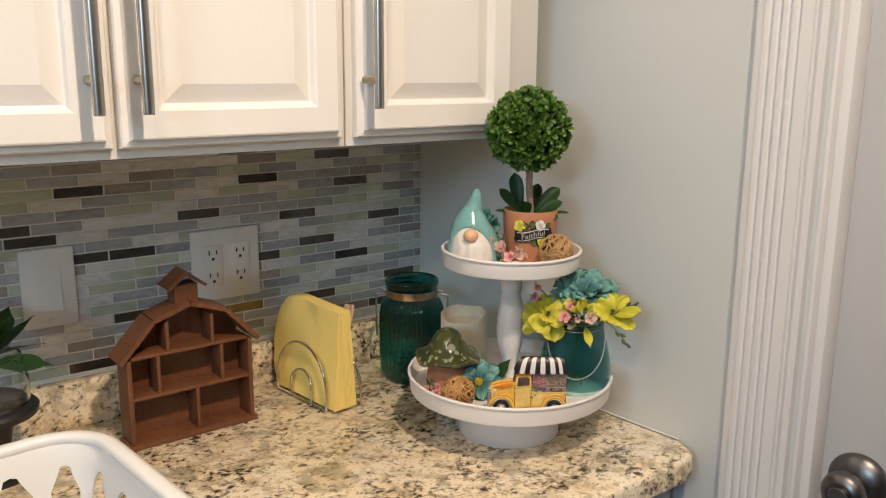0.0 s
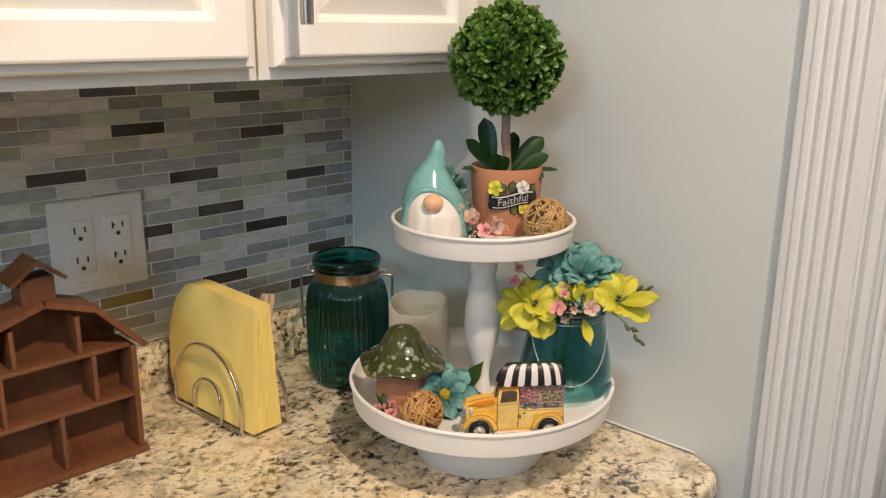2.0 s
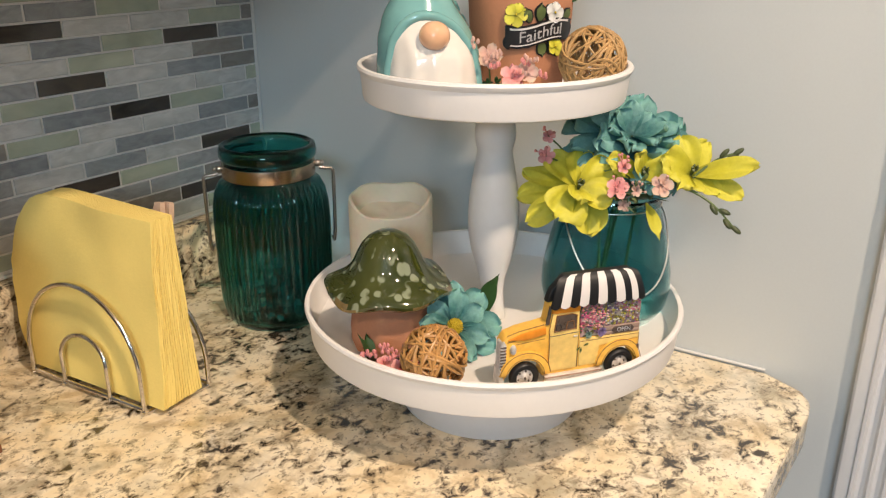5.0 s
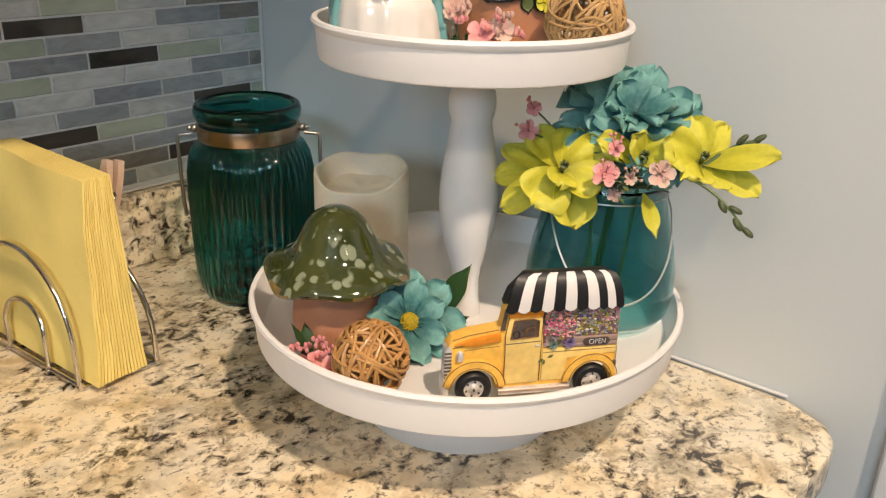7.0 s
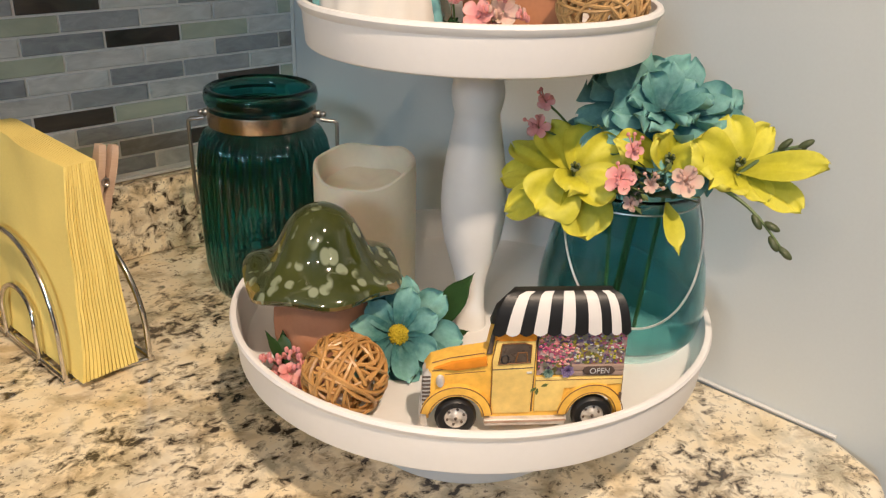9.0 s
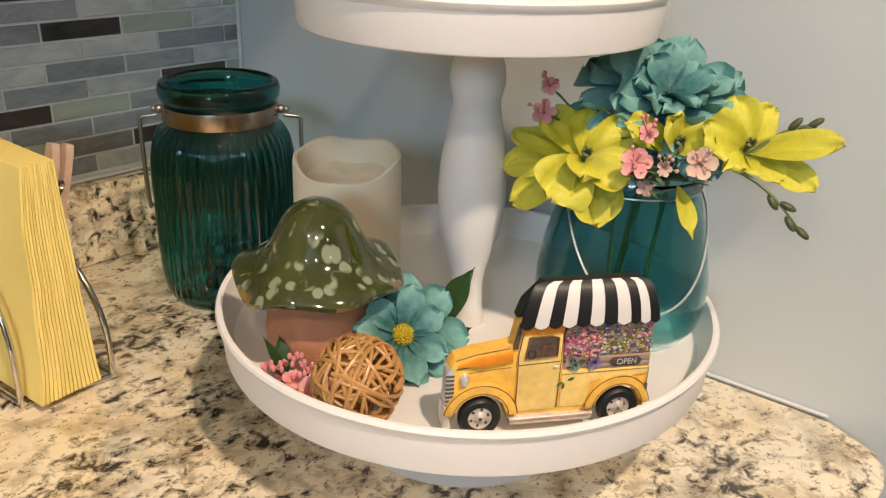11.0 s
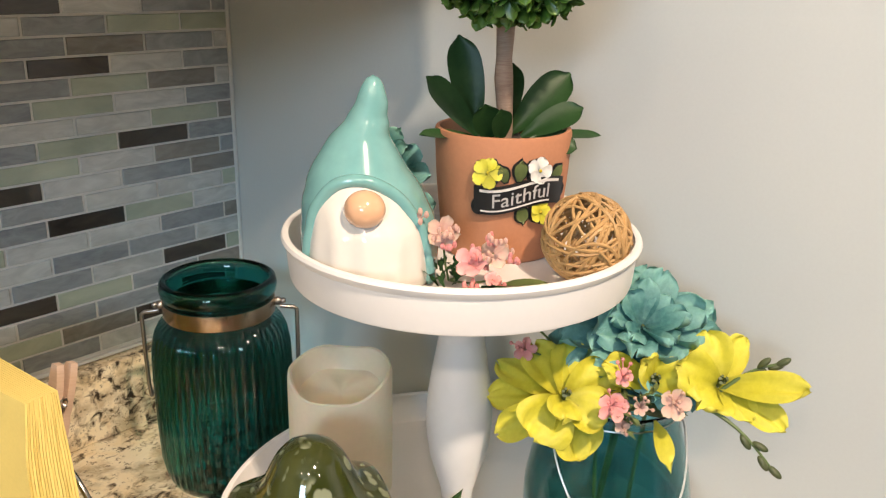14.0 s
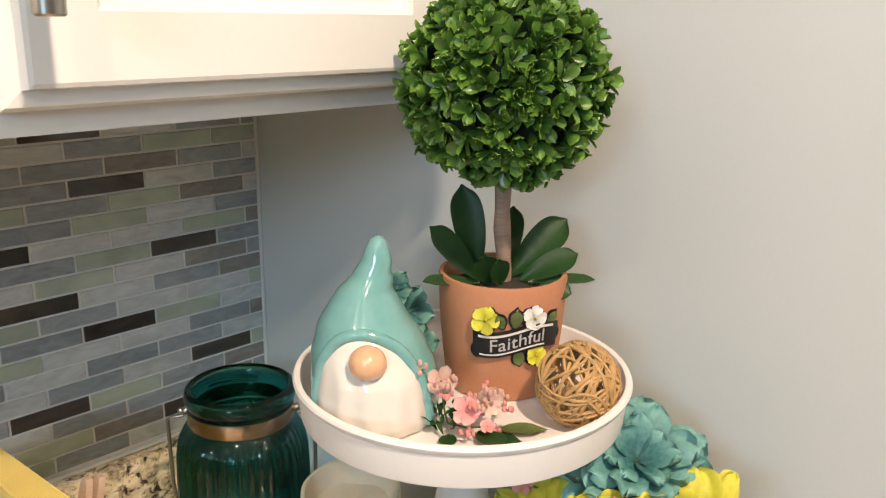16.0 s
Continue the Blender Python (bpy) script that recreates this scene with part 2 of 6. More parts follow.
M_DARKLEAF = leafy("dark_fabric_leaves", (0.020, 0.060, 0.017), (0.036, 0.088, 0.026), 0.38, 0.3, 0.0, 0.9, 0.22)
M_OLIVELEAF = leafy("olive_fabric_leaves", (0.10, 0.14, 0.04), (0.20, 0.24, 0.08), 0.5, 0.3, 0.05)
M_BUD = leafy("green_buds", (0.075, 0.095, 0.035), (0.13, 0.15, 0.06), 0.5, 0.2, 0.0, 0.9)
M_TRUNK = wood_material("twig_wood", (0.26, 0.155, 0.11), (0.50, 0.37, 0.28), 60, 0.7)
M_WICKER = plain("rattan", (0.47, 0.28, 0.11), 0.5, large=60, fine=500, vary=0.3, bump=0.4)
M_WICKERDARK = plain("rattan_brown", (0.47, 0.245, 0.080), 0.32, large=60, fine=500, vary=0.3, bump=0.4)
M_TEALGLAZE = plain("teal_glaze", (0.175, 0.385, 0.375), 0.10, large=30, fine=120, vary=0.10, bump=0.0, Coat_Weight=0.5, Coat_Roughness=0.04)
M_WHITEGLAZE = plain("white_glaze", (0.72, 0.68, 0.62), 0.12, large=30, fine=120, vary=0.04, bump=0.0, Coat_Weight=0.5, Coat_Roughness=0.04)
M_NOSE = plain("peach_glaze", (0.72, 0.42, 0.25), 0.12, large=30, vary=0.05, bump=0.0, Coat_Weight=0.5, Coat_Roughness=0.04)
M_MUSHROOM = mushroom_glaze()
M_LIP = plain("brown_glaze", (0.17, 0.115, 0.04), 0.09, large=40, fine=160, vary=0.25, bump=0, Coat_Weight=0.6, Coat_Roughness=0.03)
M_BARN = wood_material("red_brown_stained_wood", (0.095, 0.034, 0.014), (0.20, 0.076, 0.030), 26, 0.55, (6, 1, 1))
M_NAPKIN = plain("yellow_paper", (0.88, 0.69, 0.21), 0.85, large=30, fine=500, vary=0.05, bump=0.35, dist=0.0006)
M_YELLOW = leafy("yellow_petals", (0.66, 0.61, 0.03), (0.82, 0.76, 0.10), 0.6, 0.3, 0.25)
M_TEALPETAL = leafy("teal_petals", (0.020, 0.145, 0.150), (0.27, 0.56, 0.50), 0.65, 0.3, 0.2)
M_PINK = leafy("pink_petals", (0.76, 0.28, 0.27), (0.84, 0.48, 0.44), 0.6, 0.2, 0.2, 1.0)
M_PINKDEEP = leafy("deep_pink_paint", (0.52, 0.06, 0.17), (0.66, 0.20, 0.30), 0.5, 0.3, 0.0, 1.0)
M_PALEPINK = leafy("pale_pink_petals", (0.68, 0.40, 0.33), (0.66, 0.55, 0.42), 0.6, 0.2, 0.2, 1.0)
M_PURPLE = leafy("purple_paint", (0.13, 0.08, 0.22), (0.42, 0.32, 0.50), 0.5, 0.3, 0.0)
M_SAGE = leafy("sage_paint", (0.08, 0.17, 0.13), (0.32, 0.44, 0.36), 0.5, 0.3, 0.0)
M_WHITEPETAL = leafy("white_petals", (0.75, 0.74, 0.68), (0.8, 0.8, 0.78), 0.5, 0.1, 0.1)
M_STAMEN = plain("yellow_fuzz", (0.62, 0.47, 0.03), 0.9, large=300, fine=900, vary=0.3, bump=1.0, dist=0.002)
M_GREENSTEM = plain("green_plastic_stem", (0.10, 0.15, 0.045), 0.5, vary=0.2)
M_BLACK = plain("black_paint", (0.012, 0.012, 0.013), 0.4, vary=0.3, bump=0.05)
M_WHITEPAINT = plain("white_print", (0.70, 0.66, 0.63), 0.5, vary=0.04, bump=0)
M_LETTER = plain("worn_white_print", (0.50, 0.48, 0.47), 0.5, large=200, vary=0.25, bump=0)
M_TRUCK = plain("yellow_orange_paint", (0.84, 0.47, 0.08), 0.38, large=75, fine=220, vary=0.30, bump=0.05)
M_TRUCKDEEP = plain("orange_paint", (0.72, 0.25, 0.02), 0.38, large=60, fine=220, vary=0.22, bump=0.05)
M_TRUCKPALE = plain("pale_yellow_paint", (0.86, 0.60, 0.19), 0.38, large=60, fine=220, vary=0.24, bump=0.05)
M_BLOSSOM = blossom_print()
M_PLANK = wood_material("painted_plank", (0.24, 0.15, 0.11), (0.42, 0.30, 0.24), 90, 0.6, (1, 1, 4))
M_PLANKDARK = wood_material("dark_plank", (0.045, 0.030, 0.024), (0.10, 0.065, 0.050), 90, 0.6, (1, 1, 4))
M_SILVER = plain("painted_silver", (0.66, 0.63, 0.60), 0.35, 0.25, large=200, vary=0.3, bump=0.2)
M_OUTLINE = plain("brown_paint_line", (0.20, 0.085, 0.025), 0.5, large=120, vary=0.3, bump=0)
M_SMOKE = plain("painted_window", (0.10, 0.075, 0.06), 0.25, large=120, vary=0.5, bump=0)
M_BASKET = plain("white_plastic", (0.70, 0.69, 0.67), 0.35, large=10, vary=0.02, bump=0.03)
M_PEG = wood_material("pale_peg_wood", (0.55, 0.38, 0.27), (0.68, 0.50, 0.38), 60, 0.6)

# ---- mesh helpers ----


def thing(name, m, label, category, group="", kind=""):
    ob = new(name)
    ob.empty_display_size = 0.05
    ob.matrix_world = m
    return tagged(ob, label, category, group, kind)


def to_mesh(name, bm, materials, sharp=38):
    bmesh.ops.remove_doubles(bm, verts=bm.verts, dist=1e-6)
    bmesh.ops.recalc_face_normals(bm, faces=bm.faces)
    for f in bm.faces:
        f.smooth = True
    for e in bm.edges:
        if len(e.link_faces) == 2:
            e.smooth = e.calc_face_angle(0) < radians(sharp)
    me = bpy.data.meshes.new(name)
    bm.to_mesh(me)
    bm.free()
    for m in materials if isinstance(materials, (list, tuple)) else [materials]:
        me.materials.append(m)
    return me


SOFT = ("petal", "leaf", "foliage", "blossom", "pansy", "pink_blossom", "tuft", "filler", "painted_leaf")


def part(name, bm, material, parent, label="", kind="", sharp=38):
    """Links a bmesh as one mesh object under a thing or a part."""
    ob = new(name, to_mesh(name, bm, material, 178 if name in SOFT else sharp))
    ob.parent = parent
    return tagged(ob, label, kind=kind)


def solo(name, bm, material, label="", category="", kind="", m=None, group="", sharp=38):
    ob = new(name, to_mesh(name, bm, material, sharp))
    if m is not None:
        ob.matrix_world = m
    return tagged(ob, label, category, group, kind)


def box(bm, lo, hi, bevel=0.0, m=None, segments=2):
    made = bmesh.ops.create_cube(bm, size=1)["verts"]
    for v in made:
        v.co = Vector([lo[i] + (v.co[i] + 0.5) * (hi[i] - lo[i]) for i in range(3)])
    if bevel:
        edges = list({e for v in made for e in v.link_edges})
        r = bmesh.ops.bevel(bm, geom=edges, offset=bevel, segments=segments, profile=0.5, affect="EDGES", clamp_overlap=True)
        made = list({v for f in r["faces"] for v in f.verts} | {v for v in made if v.is_valid})
    if m is not None:
        bmesh.ops.transform(bm, matrix=m, verts=made)
    return made


def prism(bm, outline, z0, z1, m=None, mat=0, bevel=0.0):
    """A flat outline (x, y) drawn up from z0 to z1."""
    a = [bm.verts.new((x, y, z0)) for x, y in outline]
    b = [bm.verts.new((x, y, z1)) for x, y in outline]
    faces = [bm.faces.new(a[::-1]), bm.faces.new(b)]
    n = len(a)
    for i in range(n):
        faces.append(bm.faces.new((a[i], a[(i + 1) % n], b[(i + 1) % n], b[i])))
    for f in faces:
        f.material_index = mat
    verts = a + b
    if bevel:
        edges = list(faces[1].edges)
        r = bmesh.ops.bevel(bm, geom=edges, offset=bevel, segments=2, profile=0.5, affect="EDGES", clamp_overlap=True)
        verts = list({v for f in r["faces"] for v in f.verts} | {v for v in verts if v.is_valid})
    if m is not None:
        bmesh.ops.transform(bm, matrix=m, verts=verts)
    return verts


def lathe(bm, profile, seg=48, shape=None, m=None, mat=0):
    """Turns a profile of (radius, z) about z; shape(angle, radius, z) may return another (radius, z)."""
    rings, verts = [], []
    for r, z in profile:
        if r < 1e-6:
            ring = [bm.verts.new((0, 0, z))]
        else:
            ring = []
            for i in range(seg):
                a = 2 * math.pi * i / seg
                rr, zz = shape(a, r, z) if shape else (r, z)
                ring.append(bm.verts.new((rr * math.cos(a), rr * math.sin(a), zz)))
        rings.append(ring)
        verts += ring
    for p, q in zip(rings, rings[1:]):
        for i in range(seg):
            j = (i + 1) % seg
            if len(p) == 1 and len(q) == 1:
                continue
            if len(p) == 1:
                f = bm.faces.new((p[0], q[j], q[i]))
            elif len(q) == 1:
                f = bm.faces.new((p[i], p[j], q[0]))
            else:
                f = bm.faces.new((p[i], p[j], q[j], q[i]))
            f.material_index = mat
    if m is not None:
        bmesh.ops.transform(bm, matrix=m, verts=verts)
    return verts


def tube(bm, points, radius, seg=8, closed=False, mat=0):
    """A round bar along points; radius is a number or one for each point."""
    pts = [Vector(p) for p in points]
    n = len(pts)
    radii = radius if isinstance(radius, (list, tuple)) else [radius] * n
    rings, up = [], None
    for i, p in enumerate(pts):
        a = pts[i - 1] if (i or closed) else p
        b = pts[(i + 1) % n] if (i < n - 1 or closed) else p
        d = (b - a).normalized()
        if up is None:
            up = d.orthogonal().normalized()
        up = (up - d * up.dot(d))
        up = up.normalized() if up.length > 1e-6 else d.orthogonal().normalized()
        side = d.cross(up)
        rings.append([bm.verts.new(p + radii[i] * (math.cos(2 * math.pi * k / seg) * up + math.sin(2 * math.pi * k / seg) * side)) for k in range(seg)])
    for i in range(n if closed else n - 1):
        p, q = rings[i], rings[(i + 1) % n]
        shift = 0
        if closed and i == n - 1:
            shift = min(range(seg), key=lambda s: (p[0].co - q[s].co).length)
        for k in range(seg):
            f = bm.faces.new((p[k], p[(k + 1) % seg], q[(k + 1 + shift) % seg], q[(k + shift) % seg]))
            f.material_index = mat
    if not closed:
        for ring in (rings[0][::-1], rings[-1]):
            bm.faces.new(ring).material_index = mat
    return rings


def ball(bm, centre, radius, u=16, v=10, m=None, mat=0, squash=(1, 1, 1)):
    made = bmesh.ops.create_uvsphere(bm, u_segments=u, v_segments=v, radius=1)["verts"]
    for w in made:
        w.co = Vector([centre[i] + radius * squash[i] * w.co[i] for i in range(3)])
    for w in made:
        for f in w.link_faces:
            f.material_index = mat
    if m is not None:
        bmesh.ops.transform(bm, matrix=m, verts=made)
    return made


def petal(bm, m, length, width, cup=0.15, curl=0.2, ruffle=0.0, nu=5, nv=4, point=0.0, narrow=0.35, seed=0.0, mat=0):
    """A leaf or petal from the origin along x, its face up along z."""
    along_layer = bm.verts.layers.float.get("along") or bm.verts.layers.float.new("along")
    grid = []
    for i in range(nu + 1):
        u = math.sin(math.pi / 2 * (i / nu) ** 0.85)
        k = 0.68 if not point else 0.56
        if u < k:
            w = narrow * 0.6 + (1 - narrow * 0.6) * math.sin(math.pi / 2 * u / k) ** 0.9
        elif point:
            w = max(0.10, 1 - ((u - k) / (1 - k)) ** 3.8)
        else:
            w = max(0.22, math.sqrt(max(0.0, 1 - ((u - k) / (1 - k)) ** 2.8)))
        w *= width * 0.5
        row = []
        for j in range(nv + 1):
            s = 2 * j / nv - 1
            z = cup * width * (s * s) * 0.8 - curl * length * u * u
            z += ruffle * width * (math.sin(seed * 7 + s * 5 + u * 4) + 0.7 * math.sin(seed * 11 + s * 9 - u * 3)) * u
            x = length * (u - (0.15 if point else 0.04) * s * s * u)
            if ruffle > 0.025:
                x += length * 0.03 * math.sin(seed * 5 + s * 4.5) * u * u
            vert = bm.verts.new(m @ Vector((x, w * s, z)))
            vert[along_layer] = u
            row.append(vert)
        grid.append(row)
    for i in range(nu):
        for j in range(nv):
            bm.faces.new((grid[i][j], grid[i + 1][j], grid[i + 1][j + 1], grid[i][j + 1])).material_index = mat


def facing(place, way, spin=0.0):
    """A pose at place whose z points along way."""
    q = Vector(way).normalized().to_track_quat("Z", "Y")
    return Matrix.Translation(place) @ q.to_matrix().to_4x4() @ pose(0, 0, 0, 0, 0, spin)


def blossom(bm, m, count, length, width, lift, rng, cup=0.15, curl=0.2, ruffle=0.05, point=0.0, start=0.0, mat=0, nu=5, nv=4, narrow=0.35):
    """A ring of petals about z, raised by lift degrees."""
    for k in range(count):
        a = 360 * k / count + start + rng.uniform(-7, 7)
        petal(bm, m @ pose(0, 0, 0, 0, 0, a) @ pose(length * 0.06, 0, 0, rng.uniform(-10, 10), -(lift + rng.uniform(-8, 8)), 0), length * rng.uniform(0.9, 1.08), width * rng.uniform(0.9, 1.1), cup, curl, ruffle, nu, nv, point, narrow, rng.random() * 6, mat)


# ---- the room ----
SLANT = pose(0, 0, 0, 0, 0, 4.2)      # the side wall is a little out of square
TOP = 0.915                            # worktop

bm = bmesh.new()
box(bm, (-2.5, 0.0016, 0), (0.30, 0.14, 2.44))
wall_tiled = solo("wall_north", bm, M_WALL, kind="structure")
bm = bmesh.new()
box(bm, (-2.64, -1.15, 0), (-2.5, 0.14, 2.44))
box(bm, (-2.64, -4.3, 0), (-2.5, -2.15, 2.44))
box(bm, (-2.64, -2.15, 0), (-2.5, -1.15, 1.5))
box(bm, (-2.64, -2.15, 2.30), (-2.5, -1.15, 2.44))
solo("wall_west", bm, M_DIMWALL, kind="structure")
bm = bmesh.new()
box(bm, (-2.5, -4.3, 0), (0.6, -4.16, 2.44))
solo("wall_south", bm, M_DIMWALL, kind="structure")
DOOR_A, DOOR_B, DOOR_H = -0.752, -1.57, 2.05
bm = bmesh.new()
box(bm, (0, DOOR_A, 0), (0.13, 0.0, 2.44))
box(bm, (0, -4.5, 0), (0.13, DOOR_B, 2.44))
box(bm, (0, DOOR_B, DOOR_H), (0.13, DOOR_A, 2.44))
solo("wall_east", bm, M_WALL, kind="structure", m=SLANT)
bm = bmesh.new()
box(bm, (-2.64, -4.5, -0.1), (1.0, 0.14, 0))
solo("floor", bm, M_FLOOR, kind="structure")
bm = bmesh.new()
box(bm, (-2.64, -4.5, 2.44), (1.0, 0.14, 2.54))
solo("ceiling", bm, M_CEIL, kind="structure")


def casing():
    """Fluted door casing, jamb and stop on the side wall."""
    frame_ob = thing("door_frame_1", SLANT, "white fluted door casing with jamb and stop", "door frame", kind="structure")

    def flute_profile():
        # (along the wall, how far it stands out)
        pts = [(0, 0), (0, 0.010), (0.002, 0.0125), (0.006, 0.0135), (0.0110, 0.0135), (0.0122, 0.016), (0.0140, 0.0165)]
        y = 0.0147
        for _ in range(4):
            pts += [(y, 0.0165), (y + 0.0022, 0.0118), (y + 0.0052, 0.0100), (y + 0.0082, 0.0118), (y + 0.0104, 0.0165)]
            y += 0.0118
        return pts + [(0.0652, 0.0165), (0.0749, 0.0160), (0.0759, 0.0105), (0.0792, 0.0100), (0.0805, 0.0135), (0.0842, 0.0155), (0.0887, 0.0150), (0.0917, 0.0125), (0.0917, 0)]

    prof = flute_profile()
    for name, base, sign in (("casing", -0.6550, -1), ("casing", DOOR_B - 0.086, 1)):
        bm = bmesh.new()
        outline = [(-d, base + sign * a) for a, d in prof]
        if sign > 0:
            outline = outline[::-1]
        prism(bm, outline, 0.0, DOOR_H + 0.0)
        part(name, bm, M_TRIM, frame_ob, sharp=20)
    bm = bmesh.new()
    box(bm, (-0.018, DOOR_B - 0.085, DOOR_H + 0.001), (0, -0.640, DOOR_H + 0.09), 0.003)
    part("head_casing", bm, M_TRIM, frame_ob)
    for y0, y1 in ((-0.7535, -0.752), (DOOR_B, DOOR_B + 0.02)):
        bm = bmesh.new()
        box(bm, (-0.002, min(y0, y1) - 0.004, 0), (0.128, max(y0, y1), DOOR_H), 0.001)
        part("jamb", bm, M_TRIM, frame_ob)
    bm = bmesh.new()
    box(bm, (0.012, -0.7705, 0), (0.0465, -0.7577, DOOR_H), 0.0015)
    part("door_stop", bm, M_TRIM, frame_ob)
    return frame_ob


casing()


def room_door():
    d = thing("door_1", SLANT, "grey-white panel door with pewter keyed knob, closed", "door", kind="structure")
    bm = bmesh.new()
    box(bm, (0.047, DOOR_B + 0.02, 0.006), (0.085, -0.758, DOOR_H - 0.004), 0.002)
    leaf_ob = part("door_leaf", bm, M_DOOR, d)
    turn = pose(0.047, -0.8180, 0.9250, 0, -90, 0)
    bm = bmesh.new()
    lathe(bm, [(0, 0), (0.0380, 0), (0.0385, 0.003), (0.0365, 0.008), (0.031, 0.0135), (0.022, 0.017), (0.015, 0.019), (0.0135, 0.024), (0.0145, 0.028), (0.020, 0.032), (0.0262, 0.039), (0.0278, 0.046), (0.0268, 0.052), (0.0235, 0.057), (0.0165, 0.0595), (0.0155, 0.0585), (0, 0.0585)], 40, m=turn)
    knob = part("door_knob", bm, M_KNOB, leaf_ob, "dark pewter keyed knob")
    bm = bmesh.new()
    lathe(bm, [(0, 0.058), (0.0125, 0.058), (0.0125, 0.064), (0.0115, 0.0655), (0, 0.0655)], 28, m=turn)
    box(bm, (-0.0012, -0.004, 0.0652), (0.0012, 0.004, 0.0662), m=turn)
    part("lock_cylinder", bm, M_KNOB, leaf_ob)


room_door()

# ---- worktop, splash, base cabinet ----
bm = bmesh.new()
prism(bm, [(-2.4, -0.001), (0.001, -0.001), (0.0415, -0.583), (0.026, -0.618), (0.012, -0.628), (-0.01, -0.631), (-2.4, -0.631)], TOP - 0.032, TOP, bevel=0.007)
solo("worktop", bm, M_GRANITE, "speckled cream and brown polished granite worktop with clipped corner", "countertop")
bm = bmesh.new()
box(bm, (-2.4, -0.021, TOP), (-0.001, -0.0008, 0.9865), 0.0025)
solo("splash_board", bm, M_GRANITE, "low granite upstand behind the worktop", "backsplash")
bm = bmesh.new()
box(bm, (-2.4, -0.006, 0.9868), (-0.001, -0.0006, 0.9895), 0.001)
tube(bm, [(-0.0015, -0.0015, 0.99), (-0.0015, -0.0015, 1.345)], 0.0022, 6)
tube(bm, [(0.0015, -0.03, TOP + 0.0005), (0.0408, -0.582, TOP + 0.0003)], 0.0015, 6)
solo("caulk_line", bm, M_CAULK, kind="structure")


def base_cabinet():
    c = thing("base_cabinet", pose(0, 0, 0), "grey-white painted base cabinet under the granite worktop", "cabinet")
    bm = bmesh.new()
    box(bm, (-2.4, -0.585, 0.10), (0.028, -0.02, TOP - 0.0325), 0.002)
    part("body", bm, M_BASECAB, c)
    bm = bmesh.new()
    box(bm, (-2.4, -0.53, 0.0), (0.02, -0.02, 0.0995))
    part("toe_kick", bm, M_BASECAB, c)
    for k in range(4):
        bm = bmesh.new()
        x = -0.03 - 0.46 * k
        box(bm, (x - 0.44, -0.604, 0.13), (x, -0.5855, TOP - 0.06), 0.003)
        part("door", bm, M_BASECAB, c)


base_cabinet()

# ---- upper cabinets ----
FACE = -0.340


def panel_door(name, x0, x1, z0, z1, parent):
    """A raised-panel door, its rings going in from the edge."""
    rings = [(0, 0.0), (0.0003, 0.0095), (0.0022, 0.0125), (0.0088, 0.0138), (0.0098, 0.0195), (0.0118, 0.0205), (0.040, 0.0205), (0.0425, 0.0185), (0.045, 0.0125), (0.0475, 0.0115), (0.0685, 0.0185), (0.071, 0.0185)]
    bm = bmesh.new()
    loops = []
    for inset, d in rings:
        loops.append([bm.verts.new((x, FACE - 0.0005 - d, z)) for x, z in ((x0 + inset, z0 + inset), (x1 - inset, z0 + inset), (x1 - inset, z1 - inset), (x0 + inset, z1 - inset))])
    for p, q in zip(loops, loops[1:]):
        for i in range(4):
            bm.faces.new((p[i], p[(i + 1) % 4], q[(i + 1) % 4], q[i]))
    bm.faces.new(loops[-1])
    bm.faces.new(loops[0][::-1])
    return part(name, bm, M_CAB, parent, "white raised-panel door", sharp=14)


def bar_handle(x, parent, y=FACE - 0.052):
    bm = bmesh.new()
    tube(bm, [(x, y, 1.392), (x, y, 1.393), (x, y, 1.66), (x, y, 1.661)], [0.0052, 0.0060, 0.0060, 0.0052], 20)
    h = part("handle", bm, M_NICKEL, parent, "brushed nickel bar handle")
    for z in (1.427, 1.626):
        bm = bmesh.new()
        tube(bm, [(x, FACE - 0.0205, z), (x, y + 0.003, z)], [0.0055, 0.0050], 14)
        part("handle_post", bm, M_NICKEL, h)


def upper_cabinet(x0, x1, doors, label):
    c = thing("upper_cabinet", pose(0, 0, 0), label, "cabinet", "wall cabinets over the worktop")
    z0, z1 = 1.3425, 2.12
    bm = bmesh.new()
    box(bm, (x0 + 0.0005, FACE + 0.020, z0 + 0.012), (x1 - 0.0005, -0.001, z1))
    part("body", bm, M_CAB, c)
    bm = bmesh.new()
    box(bm, (x0 + 0.0005, FACE, z0), (x1 - 0.0005, FACE + 0.0195, z1), 0.0012)
    part("face_frame", bm, M_CAB, c)
    for d0, d1, hx in doors:
        door = panel_door("door", d0, d1, 1.3540, 2.09, c)
        bar_handle(hx, door)


upper_cabinet(-0.3675, -0.034, [(-0.357, -0.096, -0.349)], "white painted wall cabinet with one raised-panel door and bar handle")
upper_cabinet(-0.943, -0.3685, [(-0.652, -0.378, -0.6325), (-0.932, -0.6585, -0.682)], "white painted wall cabinet with two raised-panel doors and bar handles")
upper_cabinet(-1.52, -0.944, [(-1.229, -0.955, -1.21), (-1.51, -1.2355, -1.259)], "white painted wall cabinet with two raised-panel doors and bar handles")

# ---- outlet and switch plates ----


